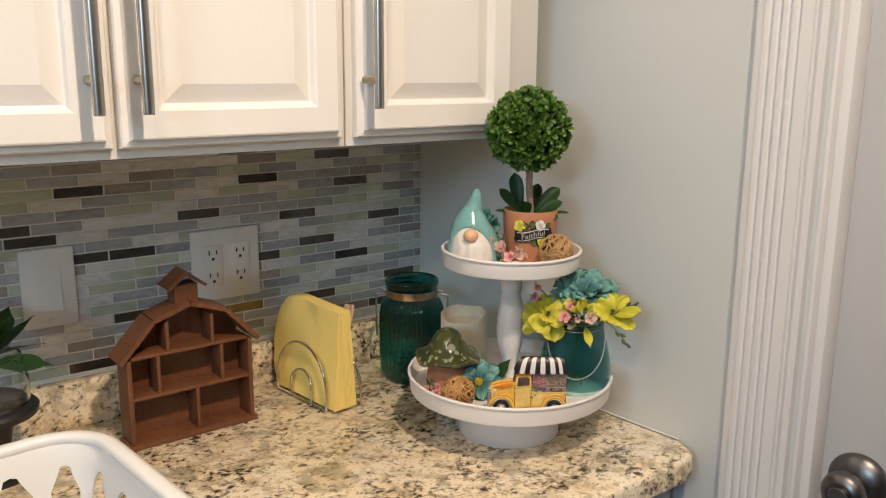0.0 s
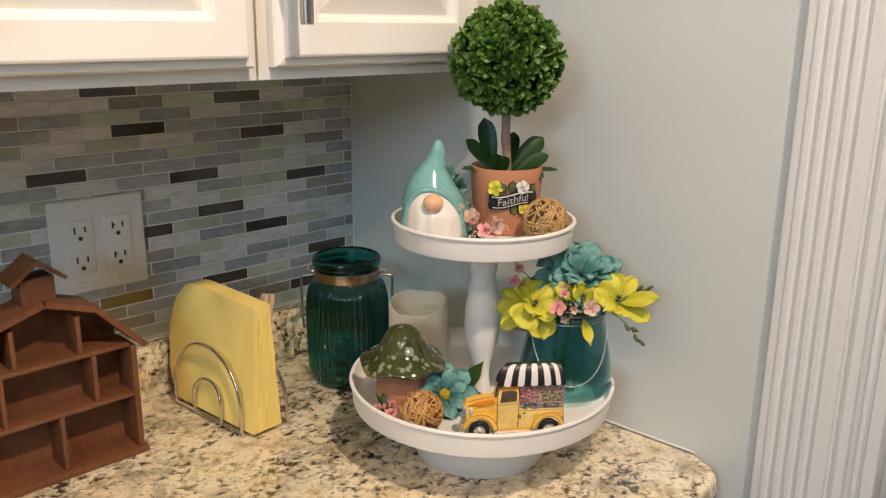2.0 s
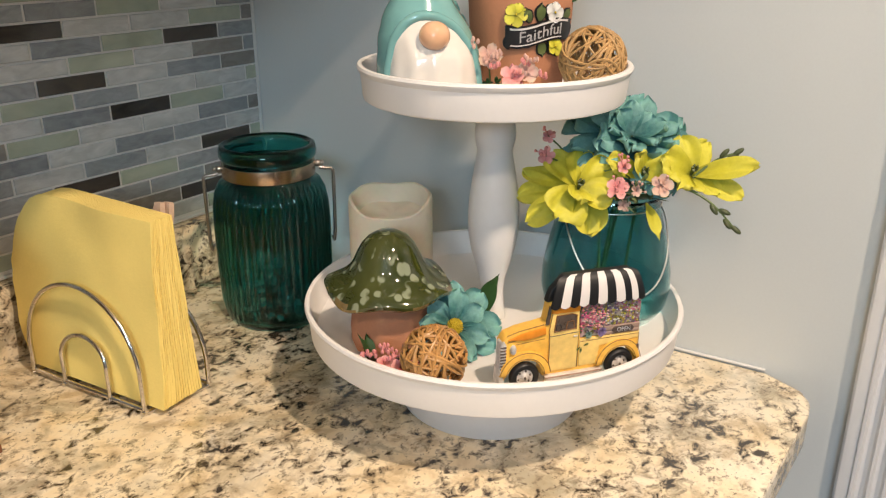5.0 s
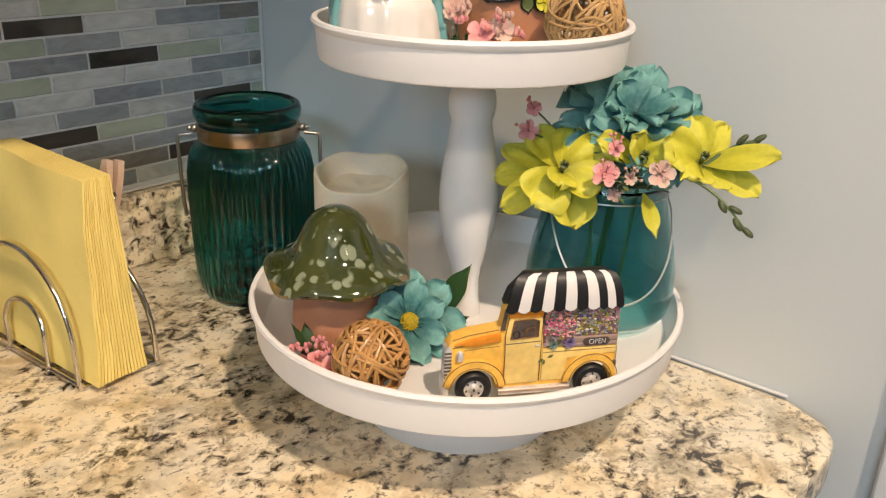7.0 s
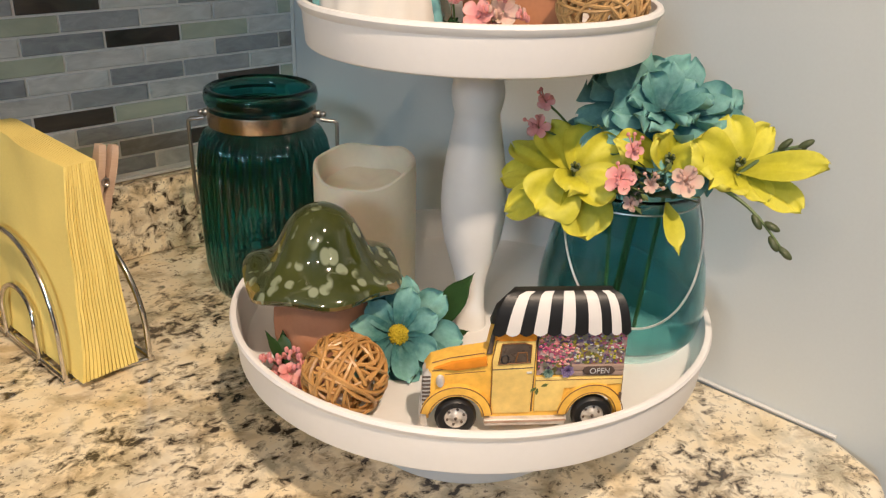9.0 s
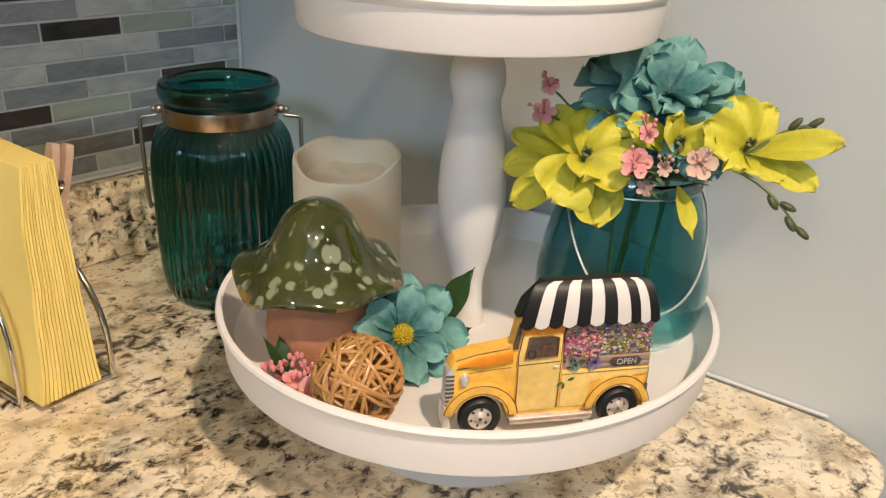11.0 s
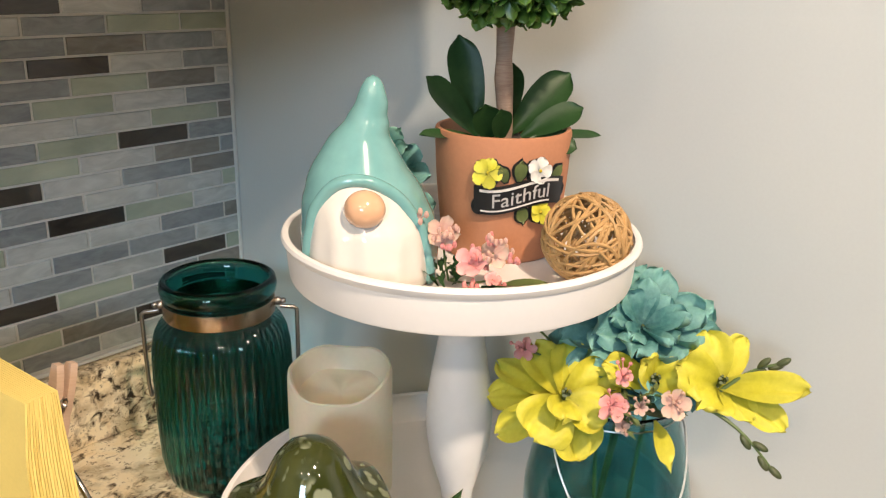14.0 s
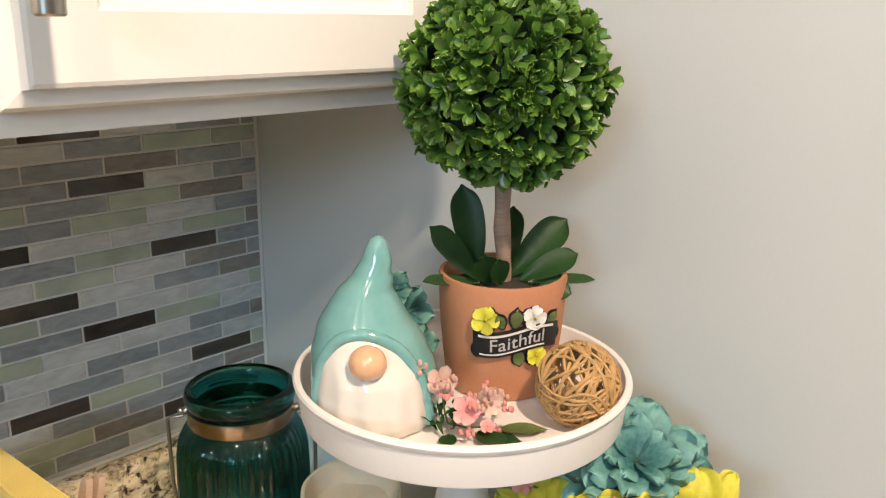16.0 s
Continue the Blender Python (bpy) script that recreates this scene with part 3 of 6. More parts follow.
def wall_plate(x0, x1, label, category, gangs):
    z0, z1 = 1.0705, 1.1865
    p = thing(category.replace(" ", "_"), pose((x0 + x1) / 2, -0.0005, (z0 + z1) / 2), label, category)
    w, h = (x1 - x0) / 2, (z1 - z0) / 2
    bm = bmesh.new()
    box(bm, (-w, -0.0062, -h), (w, 0.0, h), 0.0028)
    part("plate", bm, M_PLATE, p)
    for cx, kind in gangs:
        bm = bmesh.new()
        box(bm, (cx - 0.0172, -0.0068, -0.0342), (cx + 0.0172, -0.0055, 0.0342), 0.0006)
        part("opening_rim", bm, M_CAULK, p)
        bm = bmesh.new()
        if kind == "rocker":
            prism(bm, [(-0.033, -0.0075), (-0.033, -0.0105), (0.0, -0.0085), (0.033, -0.0070), (0.033, -0.0065)], cx - 0.016, cx + 0.016, m=Matrix(((0, 0, 1, 0), (0, 1, 0, 0), (1, 0, 0, 0), (0, 0, 0, 1))))
            part("rocker", bm, M_PLATE, p)
        else:
            box(bm, (cx - 0.0163, -0.0084, -0.0333), (cx + 0.0163, -0.006, 0.0333), 0.0010)
            r = part("receptacle", bm, M_PLATE, p)
            for s in (-1, 1):
                bm = bmesh.new()
                for dx, hh in ((-0.0062, 0.0042), (0.0062, 0.0034)):
                    box(bm, (cx + dx - 0.0011, -0.00855, s * 0.0185 + 0.003 - hh), (cx + dx + 0.0011, -0.0080, s * 0.0185 + 0.003 + hh))
                if cx > 0:
                    box(bm, (cx - 0.0062, -0.00855, s * 0.0185 + 0.0022), (cx - 0.0030, -0.0080, s * 0.0185 + 0.0042))
                prism(bm, [(0.0027 * math.cos(a * math.pi / 6), 0.0027 * math.sin(a * math.pi / 6)) for a in range(12)], 0.0080, 0.00855, m=pose(cx, 0, s * 0.0185 - 0.0075, 90, 0, 0))
                part("slots", bm, M_SLOT, r, "dark slots")
        for s in (-1, 1):
            bm = bmesh.new()
            lathe(bm, [(0, 0), (0.0034, 0), (0.0030, 0.0009), (0, 0.0012)], 14, m=pose(cx, -0.0062, s * 0.0475, 90, 0, 0))
            part("screw", bm, M_CAULK, p)


wall_plate(-0.4545, -0.3385, "white double outlet plate on the mosaic wall", "outlet", [(-0.023, "duplex"), (0.023, "duplex")])
wall_plate(-0.702, -0.628, "white rocker switch plate on the mosaic wall", "light switch", [(0.0, "rocker")])

# ---- tiered tray ----
CX, CY = -0.1298, -0.4005
FLOOR1, FLOOR2 = 0.9845, 1.1705


def tray_profile(r, z0, z1):
    """Outside up, rolled rim, inside down to the floor of the dish."""
    return [(0, z0), (r - 0.0048, z0), (r - 0.0034, z0 + 0.0008), (r - 0.0028, z0 + 0.0024), (r - 0.0012, z1 - 0.006), (r + 0.0004, z1 - 0.0044), (r + 0.0012, z1 - 0.0022), (r + 0.0004, z1 - 0.0004), (r - 0.0012, z1), (r - 0.0030, z1 - 0.0006), (r - 0.0036, z1 - 0.003), (r - 0.0062, z0 + 0.010), (r - 0.0085, z0 + 0.0062), (r - 0.013, z0 + 0.005), (0, z0 + 0.005)]


def tiered_tray():
    t = thing("tiered_tray", pose(CX, CY, TOP), "white two-tier tray with turned post on the granite worktop", "tiered tray")
    bm = bmesh.new()
    lathe(bm, [(0, 0), (0.0745, 0), (0.0755, 0.002), (0.0740, 0.012), (0.0695, 0.040), (0.0685, 0.0643), (0, 0.0643)], 72)
    part("base", bm, M_TRAY, t)
    bm = bmesh.new()
    lathe(bm, tray_profile(0.1495, FLOOR1 - TOP - 0.005, 1.0075 - TOP), 96)
    part("lower_dish", bm, M_TRAY, t)
    z = FLOOR1 - TOP
    bm = bmesh.new()
    lathe(bm, [(0, z), (0.0112, z), (0.0110, z + 0.004), (0.0096, z + 0.014), (0.0092, z + 0.026), (0.0104, z + 0.036), (0.0136, z + 0.047), (0.0174, z + 0.060), (0.0196, z + 0.074), (0.0202, z + 0.086), (0.0194, z + 0.101), (0.0172, z + 0.117), (0.0148, z + 0.131), (0.0136, z + 0.1385), (0.0134, z + 0.1415), (0.0146, z + 0.1450), (0.0155, z + 0.1500), (0.0157, z + 0.1545), (0.0149, z + 0.1600), (0.0136, z + 0.1640), (0.0130, z + 0.1690), (0.0131, z + 0.1760), (0.0138, FLOOR2 - TOP - 0.0052), (0, FLOOR2 - TOP - 0.0052)], 48)
    part("post", bm, M_POST, t, "white turned wooden post")
    bm = bmesh.new()
    lathe(bm, tray_profile(0.0998, FLOOR2 - TOP - 0.005, 1.1912 - TOP), 84, m=pose(0.0005, 0.003, 0))
    part("upper_dish", bm, M_TRAY, t)


tiered_tray()


def wicker_ball(x, y, z, r, material, label, seed, strands, thick):
    rng = random.Random(seed)
    bm = bmesh.new()
    for k in range(strands):
        axis = Vector((rng.gauss(0, 1), rng.gauss(0, 1), rng.gauss(0, 1))).normalized()
        off = rng.uniform(-0.72, 0.72)
        rr = r * rng.uniform(0.84, 0.985) ** 0.7 if k % 3 else r * rng.uniform(0.94, 0.985)
        q = axis.to_track_quat("Z", "Y").to_matrix().to_4x4()
        a0, span = rng.uniform(0, 6.28), rng.uniform(3.6, 6.2)
        n = 30
        pts = []
        for i in range(n):
            a = a0 + span * i / (n - 1)
            o = off + 0.10 * math.sin(2 * a + k)
            w = math.sqrt(1 - o * o)
            pts.append(q @ Vector((rr * w * math.cos(a), rr * w * math.sin(a), rr * o)))
        tube(bm, pts, thick * rng.uniform(0.8, 1.2), 6)
    return solo("wicker_ball", bm, material, label, "decorative ball", m=pose(x, y, z), group="wicker balls on the tray")


wicker_ball(-0.2490, -0.4290, FLOOR1 + 0.0230, 0.0231, M_WICKERDARK, "brown woven rattan ball on the lower dish", 3, 44, 0.00105)
wicker_ball(-0.1075, -0.4665, FLOOR2 + 0.0240, 0.0241, M_WICKER, "golden woven rattan ball on the upper dish", 8, 56, 0.00095)


def gnome():
    """A glazed gnome figurine, one mesh: hood, beard and nose by material."""
    bm = bmesh.new()
    prof = [(0.0, 0), (0.0318, 0), (0.0336, 0.002), (0.0346, 0.008), (0.0350, 0.0165), (0.0344, 0.0266), (0.0329, 0.036), (0.0305, 0.045), (0.0271, 0.0535), (0.0231, 0.061), (0.0183, 0.0695), (0.0137, 0.0777), (0.0103, 0.085), (0.0086, 0.091), (0.0069, 0.097), (0.0054, 0.1015), (0.0036, 0.105), (0.0018, 0.1065), (0, 0.1070)]
    bends = [(0.0, 0.0), (0.030, -0.0012), (0.045, -0.0034), (0.061, -0.0058), (0.0745, -0.0054), (0.085, -0.0016), (0.094, 0.0008), (0.1070, 0.0014)]

    def lean(z):
        """How far the soft hood bends sideways at this height."""
        for (z0, d0), (z1, d1) in zip(bends, bends[1:]):
            if z <= z1:
                k = max(0.0, (z - z0) / (z1 - z0))
                return d0 + (d1 - d0) * k * k * (3 - 2 * k)
        return bends[-1][1]

    def fine(points, n=64):
        """The profile with even, close rings, so that the face opening has a clean edge."""
        zs = [points[-1][1] * i / n for i in range(n)]
        out = [points[0], points[1]]
        for z in zs:
            for (r0, z0), (r1, z1) in zip(points[1:], points[2:]):
                if z0 < z <= z1:
                    out.append((r0 + (r1 - r0) * (z - z0) / (z1 - z0), z))
        return out + [points[-1]]

    def opening(z):
        """Half the width of the hood's face opening at this height."""
        c = max(0.0, min(1.0, (z - 0.0040) / 0.0540)) ** (1 / 0.82)
        return 0.0292 * math.sqrt(max(0.0, 1 - c * c)) if z < 0.058 else 0.0

    hood = lathe(bm, fine(prof), 112)
    for f in bm.faces:
        c = f.calc_center_median()
        if c.y < 0 and abs(c.x) < opening(c.z):
            f.material_index = 1
    for v in hood:
        wide = opening(v.co.z)
        if v.co.y < 0 and wide > 0.002 and abs(v.co.x) < wide:
            q = abs(v.co.x) / wide
            h = max(0.0, 1 - v.co.z / 0.058)
            lift = 0.0065 * (1 - q * q) ** 0.7 * min(1.0, 2.2 * h) * min(1.0, 0.35 + v.co.z / 0.012)
            a = math.atan2(v.co.x, -v.co.y)
            lift += 0.00085 * math.sin(a * 17 + v.co.z * 60 + 0.8 * math.sin(v.co.z * 150)) * (1 - q * q) * min(1.0, 1.6 * h)
            way = Vector((v.co.x, v.co.y, 0)).normalized()
            v.co += way * lift
        v.co.x += lean(v.co.z)
    ball(bm, (-0.0012, -0.0352, 0.0462), 0.0098, 24, 16, mat=2, squash=(1, 1, 0.97))

    def radius_at(z):
        for (r0, z0), (r1, z1) in zip(prof[1:], prof[2:]):
            if z0 <= z <= z1:
                return r0 + (r1 - r0) * (z - z0) / max(1e-6, z1 - z0)
        return 0.034

    path = []
    for i in range(41):
        a = radians(-96 + 192 * i / 40)
        s, z = 0.0292 * math.sin(a), 0.0040 + 0.0540 * max(0.0, math.cos(a)) ** 0.82
        path.append((s + lean(z), -math.sqrt(max(0.00002, radius_at(z) ** 2 - s * s)) - 0.0004, z))
    tube(bm, path, [0.0034] * 41, 12, mat=0)
    solo("gnome_figurine", bm, [M_TEALGLAZE, M_WHITEGLAZE, M_NOSE], "glazed ceramic figurine with teal hood and white beard", "figurine", m=pose(-0.1800, -0.3765, FLOOR2, 0, 0, -47) @ Matrix.Diagonal((1.06, 1.02, 1.0, 1)))


gnome()


def topiary():
    px, py = -0.0935, -0.3975
    t = thing("topiary", pose(px, py, FLOOR2), "boxwood ball topiary in a terracotta pot on the upper dish", "potted plant")
    h = 1.2435 - FLOOR2
    pot = [(0, 0), (0.0325, 0), (0.0338, 0.0012), (0.0362, 0.022), (0.0380, 0.040), (0.0387, 0.050), (0.0397, h - 0.002), (0.0390, h), (0.0368, h), (0.0360, h - 0.002), (0.0352, h - 0.012), (0, h - 0.012)]
    bm = bmesh.new()
    lathe(bm, pot, 56)
    part("pot", bm, M_TERRA, t, "plain terracotta pot")
    bm = bmesh.new()
    lathe(bm, [(0, h - 0.006), (0.012, h - 0.0065), (0.024, h - 0.008), (0.0350, h - 0.011)], 24)
    part("moss", bm, M_SOIL, t)
    crown = Vector((-0.0195, -0.0120, 1.358 - FLOOR2))
    bm = bmesh.new()
    n = 12
    pts = [Vector((0.0, 0.0, h - 0.014)).lerp(crown, i / n) + Vector((0.0012 * math.sin(i * 1.3), 0.0010 * math.cos(i * 1.1), 0)) for i in range(n + 1)]
    tube(bm, pts, [0.0049 + 0.0005 * math.sin(i * 2.1) for i in range(n + 1)], 12)
    part("trunk", bm, M_TRUNK, t, "pale brown twig trunk")
    # near-black ball stands in for the shade deep between the leaves
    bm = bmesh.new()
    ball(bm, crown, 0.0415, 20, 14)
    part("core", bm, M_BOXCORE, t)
    rng = random.Random(5)
    bm = bmesh.new()
    sprigs = 500
    for k in range(sprigs):
        z = 1 - 2 * (k + 0.5) / sprigs
        a = k * 2.39996 + rng.uniform(-0.25, 0.25)
        w = math.sqrt(1 - z * z)
        d = (Vector((w * math.cos(a), w * math.sin(a), z)) + Vector([rng.uniform(-0.09, 0.09) for _ in range(3)])).normalized()
        seat = crown + d * (0.0475 * rng.uniform(0.88, 1.08) + 0.0012 * math.sin(5 * a + 7 * z))
        m = facing(seat, d + Vector([rng.uniform(-0.4, 0.4) for _ in range(3)]), rng.uniform(0, 360))
        for j in range(rng.choice((5, 5, 6, 6))):
            inner = j > 3
            L = rng.uniform(0.0095, 0.0138) * (0.72 if inner else 1)
            petal(bm, m @ pose(0, 0, 0, 0, 0, 90 * j + rng.uniform(-20, 20)) @ pose(0.0008, 0, 0.002 if inner else 0, rng.uniform(-20, 20), -(80 if inner else rng.uniform(34, 80)), 0), L, L * 0.54, 0.22, 0.16, 0.0, 7, 4, 0.0, 0.10, rng.random())
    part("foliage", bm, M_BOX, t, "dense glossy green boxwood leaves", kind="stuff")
    def big_leaf(seat, tip, width, toward, droop=0.12):
        o, e = Vector(seat), Vector(tip)
        x = (e - o).normalized()
        z = Vector(toward)
        z = (z - x * z.dot(x)).normalized()
        m = Matrix.Translation(o) @ Matrix((x, z.cross(x), z)).transposed().to_4x4()
        b_ = bmesh.new()
        petal(b_, m, (e - o).length, width * 0.86, 0.14, droop, 0.0, 12, 6, 0.0, 0.22)
        part("leaf", b_, M_DARKLEAF, t)

    R_, F_ = Vector((0.76, -0.65, 0)), Vector((-0.65, -0.76, 0))
    for r0, f0, r1, f1, h1, wd, face in ((-0.016, 0.0, -0.043, 0.006, 0.030, 0.0200, (0.45, 1, 0.6)), (-0.014, -0.012, -0.024, -0.014, 0.050, 0.0240, (0, 1, 0.15)), (-0.016, 0.010, -0.050, 0.016, 0.002, 0.0150, (0, 0.25, 1)),
                                         (-0.010, 0.006, -0.015, 0.022, 0.014, 0.0190, (-0.2, 1, 0.7)), (0.006, -0.006, 0.040, -0.008, 0.031, 0.0250, (-0.3, 1, 0.5)), (0.010, 0.004, 0.043, 0.010, 0.014, 0.0190, (-0.2, 0.9, 0.8)),
                                         (0.014, 0.010, 0.054, 0.014, 0.001, 0.0130, (0, 0.3, 1)), (0.020, 0.014, 0.038, 0.022, -0.008, 0.0140, (0.2, 0.8, 0.6)), (-0.004, 0.010, -0.006, 0.024, 0.012, 0.0150, (0, 1, 0.8)), (0.004, -0.016, 0.012, -0.030, 0.034, 0.0190, (0, 1, 0.4))):
        big_leaf(R_ * r0 + F_ * f0 + Vector((0, 0, h - 0.006)), R_ * r1 + F_ * f1 + Vector((0, 0, h + h1)), wd, R_ * face[0] + F_ * face[1] + Vector((0, 0, face[2])))

    # plaque bent round the pot
    mid = radians(-125)

    def bent(u, v, d):
        z = 0.0415 + v
        r = 0.0390 if z > 0.05 else 0.0389 - (0.05 - z) * 0.09
        a = mid + u / 0.040
        return Vector(((r + d) * math.cos(a), (r + d) * math.sin(a), z))

    def bend(bm_):
        for vert in bm_.verts:
            vert.co = bent(vert.co.x, vert.co.y, vert.co.z)

    def wave(u):
        return 0.0022 * math.sin(u * 110 + 0.4) + 0.05 * u

    def ribbon(u0, u1, half, d0, d1, n=26, off=0.0):
        b = bmesh.new()
        us = [u0 + (u1 - u0) * i / n for i in range(n + 1)]
        up = [(u, wave(u) + off + half) for u in us]
        dn = [(u, wave(u) + off - half) for u in us]
        loops = [[b.verts.new((u, v, d)) for u, v in side] for d in (d0, d1) for side in (up, dn)]
        for i in range(n):
            b.faces.new((loops[2][i], loops[3][i], loops[3][i + 1], loops[2][i + 1]))
            b.faces.new((loops[0][i], loops[2][i], loops[2][i + 1], loops[0][i + 1]))
            b.faces.new((loops[1][i], loops[1][i + 1], loops[3][i + 1], loops[3][i]))
        for i in (0, n):
            b.faces.new((loops[0][i], loops[1][i], loops[3][i], loops[2][i]))
        bend(b)
        return b

    plaque = part("plaque", ribbon(-0.0275, 0.0265, 0.0078, 0.0, 0.0026), M_BLACK, t, "black ribbon plaque with white lettering and pansies")
    part("ribbon_edge", ribbon(-0.0240, 0.0215, 0.0007, 0.002, 0.0032, off=0.0058), M_WHITEPAINT, plaque)
    part("ribbon_edge", ribbon(-0.0235, 0.0160, 0.0004, 0.002, 0.0031, off=-0.0058), M_WHITEPAINT, plaque)
    curve = bpy.data.curves.new("lettering", "FONT")
    curve.body, curve.size, curve.extrude, curve.align_x, curve.align_y = "Faithful", 0.0113, 0.0002, "CENTER", "CENTER"
    curve.space_character = 1.02
    temp = new("lettering_source", curve)
    bpy.context.view_layer.update()
    me = bpy.data.meshes.new_from_object(temp.evaluated_get(bpy.context.evaluated_depsgraph_get()))
    bpy.data.objects.remove(temp)
    b = bmesh.new()
    b.from_mesh(me)
    for vert in b.verts:
        u = vert.co.x * 1.0 - 0.001
        vert.co = bent(u, wave(u) - 0.0004 + vert.co.y, 0.0028 + vert.co.z)
    part("lettering", b, M_LETTER, plaque, "white serif lettering")
    for tip_u, tip_v in ((0.0262, 0.0035), (-0.0262, -0.001)):
        b = bmesh.new()
        s = 1 if tip_u > 0 else -1
        tube(b, [bent(tip_u + s * 0.0035 * math.sin(q) - s * 0.001, tip_v + wave(tip_u) - 0.003 + 0.004 * math.cos(q), 0.0015) for q in [i * 0.42 for i in range(9)]], 0.0011, 6)
        part("curl", b, M_BLACK, plaque)
    for u, v, s, m_, back in ((-0.0200, 0.0130, 0.0082, M_YELLOW, 0.0), (0.0085, 0.0140, 0.0076, M_WHITEPETAL, 0.0), (0.0115, -0.0100, 0.0070, M_YELLOW, 0.0)):
        place = bent(u, v, 0.0020)
        way = Vector((place.x, place.y, 0.006)).normalized()
        b = bmesh.new()
        rr = random.Random(int(u * 10000) + 500)
        lathe(b, [(0, -0.0022), (s * 0.98, -0.0022), (s * 1.0, -0.0008), (0, -0.0006)], 24, shape=lambda a, r, z: (r * (1 + 0.10 * math.cos(5 * a)), z), m=facing(place, way))
        part("pansy_backing", b, M_BLACK, plaque)
        b = bmesh.new()
        blossom(b, facing(place, way), 5, s, s * 1.0, 8, rr, 0.08, 0.10, 0.03, nu=4, nv=4)
        p = part("pansy", b, m_, plaque, "small painted pansy")
        b = bmesh.new()
        ball(b, place + way * 0.0008, 0.0009, 8, 6)
        part("pansy_centre", b, M_STAMEN, p)
    for u, v, ang, L in ((-0.0100, 0.0080, 110, 0.0105), (-0.0030, 0.0085, 84, 0.0125), (0.0175, 0.0085, 42, 0.0110), (-0.0008, -0.0055, -78, 0.0120), (-0.0075, -0.0050, -140, 0.0075)):
        o = bent(u, v, 0.0006)
        ahead = bent(u + 0.001 * math.cos(radians(ang)), v + 0.001 * math.sin(radians(ang)), 0.0006) - o
        out = Vector((o.x, o.y, 0)).normalized()
        side = out.cross(ahead.normalized())
        m = Matrix.Translation(o) @ Matrix((ahead.normalized(), side, out)).transposed().to_4x4()
        b = bmesh.new()
        petal(b, m @ Matrix.Translation((-0.001, 0, 0)), L + 0.0022, L * 0.78, 0.0, 0.04, 0.0, 6, 2, 0.2, 0.5)
        part("painted_leaf_border", b, M_BLACK, plaque)
        b = bmesh.new()
        petal(b, m @ Matrix.Translation((0, 0, 0.0009)), L, L * 0.58, 0.05, 0.03, 0.0, 6, 2, 0.2, 0.5)
        part("painted_leaf", b, M_OLIVELEAF, plaque)


topiary()


def flower_sprig(name, place, way, label, spots, leaves, seed):
    """A small pick of fabric blossoms, buds and leaves lying in the dish."""
    rng = random.Random(seed)
    s = thing(name, Matrix.Translation(place), label, "artificial flower", "flower picks on the tray")
    for (dx, dy, dz), size, m_ in spots:
        bm = bmesh.new()
        w = Vector(way) + Vector((rng.uniform(-0.3, 0.3), rng.uniform(-0.3, 0.3), rng.uniform(-0.2, 0.3)))
        blossom(bm, facing((dx, dy, dz), w), 5, size, size * 0.85, 22, rng, 0.12, 0.05, 0.04)
        part("blossom", bm, m_, s)
        bm = bmesh.new()
        tube(bm, [(dx, dy, dz), (dx * 0.5, dy * 0.5 + 0.003, max(0.002, dz * 0.4)), (0, 0.006, 0.002)], 0.0006, 5)
        part("stem", bm, M_GREENSTEM, s)
        for _ in range(4):
            bm = bmesh.new()
            o = Vector((dx + rng.uniform(-0.012, 0.012), dy + rng.uniform(-0.010, 0.010), max(0.003, dz + rng.uniform(-0.006, 0.008))))
            for q in range(5):
                e = o + Vector((rng.uniform(-0.004, 0.004), rng.uniform(-0.004, 0.004), rng.uniform(0, 0.005)))
                ball(bm, e, 0.0013, 7, 5, squash=(1, 1, 1.5))
                tube(bm, [e, (o + e) / 2, o], 0.0004, 4)
            part("bud_spray", bm, m_, s)
    for (dx, dy, dz), ang, lift, L, wd, m_ in leaves:
        bm = bmesh.new()
        petal(bm, pose(dx, dy, dz, 0, 0, ang) @ pose(0, 0, 0, 0, -lift, 0), L, wd, 0.12, 0.10, 0, 7, 4, 0.15, 0.2)
        part("leaf", bm, m_, s)
    for _ in range(26):
        bm = bmesh.new() if _ == 0 else bm
        if _ == 0:
            tufts = bm
        a = rng.uniform(0, 360)
        petal(tufts, pose(rng.uniform(-0.014, 0.012), rng.uniform(-0.006, 0.012), rng.uniform(0.001, 0.012), 0, 0, a) @ pose(0, 0, 0, 0, -rng.uniform(10, 70), 0), rng.uniform(0.006, 0.011), 0.0030, 0.1, 0.1, 0, 3, 2, 0.1)
    part("tuft", tufts, M_DARKLEAF, s, "fine dark green filler", kind="stuff")


TOCAM = (-0.62, -0.68, 0.45)
flower_sprig("flower_pick", (-0.1635, -0.4240, FLOOR2), TOCAM, "pink blossom pick with dark leaves beside the figurine",
             [((-0.004, -0.012, 0.017), 0.0085, M_PINK), ((-0.006, 0.006, 0.030), 0.0090, M_PALEPINK), ((0.012, -0.014, 0.019), 0.0080, M_PALEPINK), ((0.004, -0.020, 0.008), 0.0045, M_PINK)],
             [((0.002, -0.014, 0.002), -95, 8, 0.024, 0.016, M_DARKLEAF), ((0.012, -0.020, 0.002), -42, 6, 0.030, 0.013, M_OLIVELEAF), ((0.004, -0.018, 0.001), -60, 4, 0.022, 0.012, M_DARKLEAF), ((-0.008, -0.004, 0.001), -150, 8, 0.016, 0.010, M_DARKLEAF)], 21)
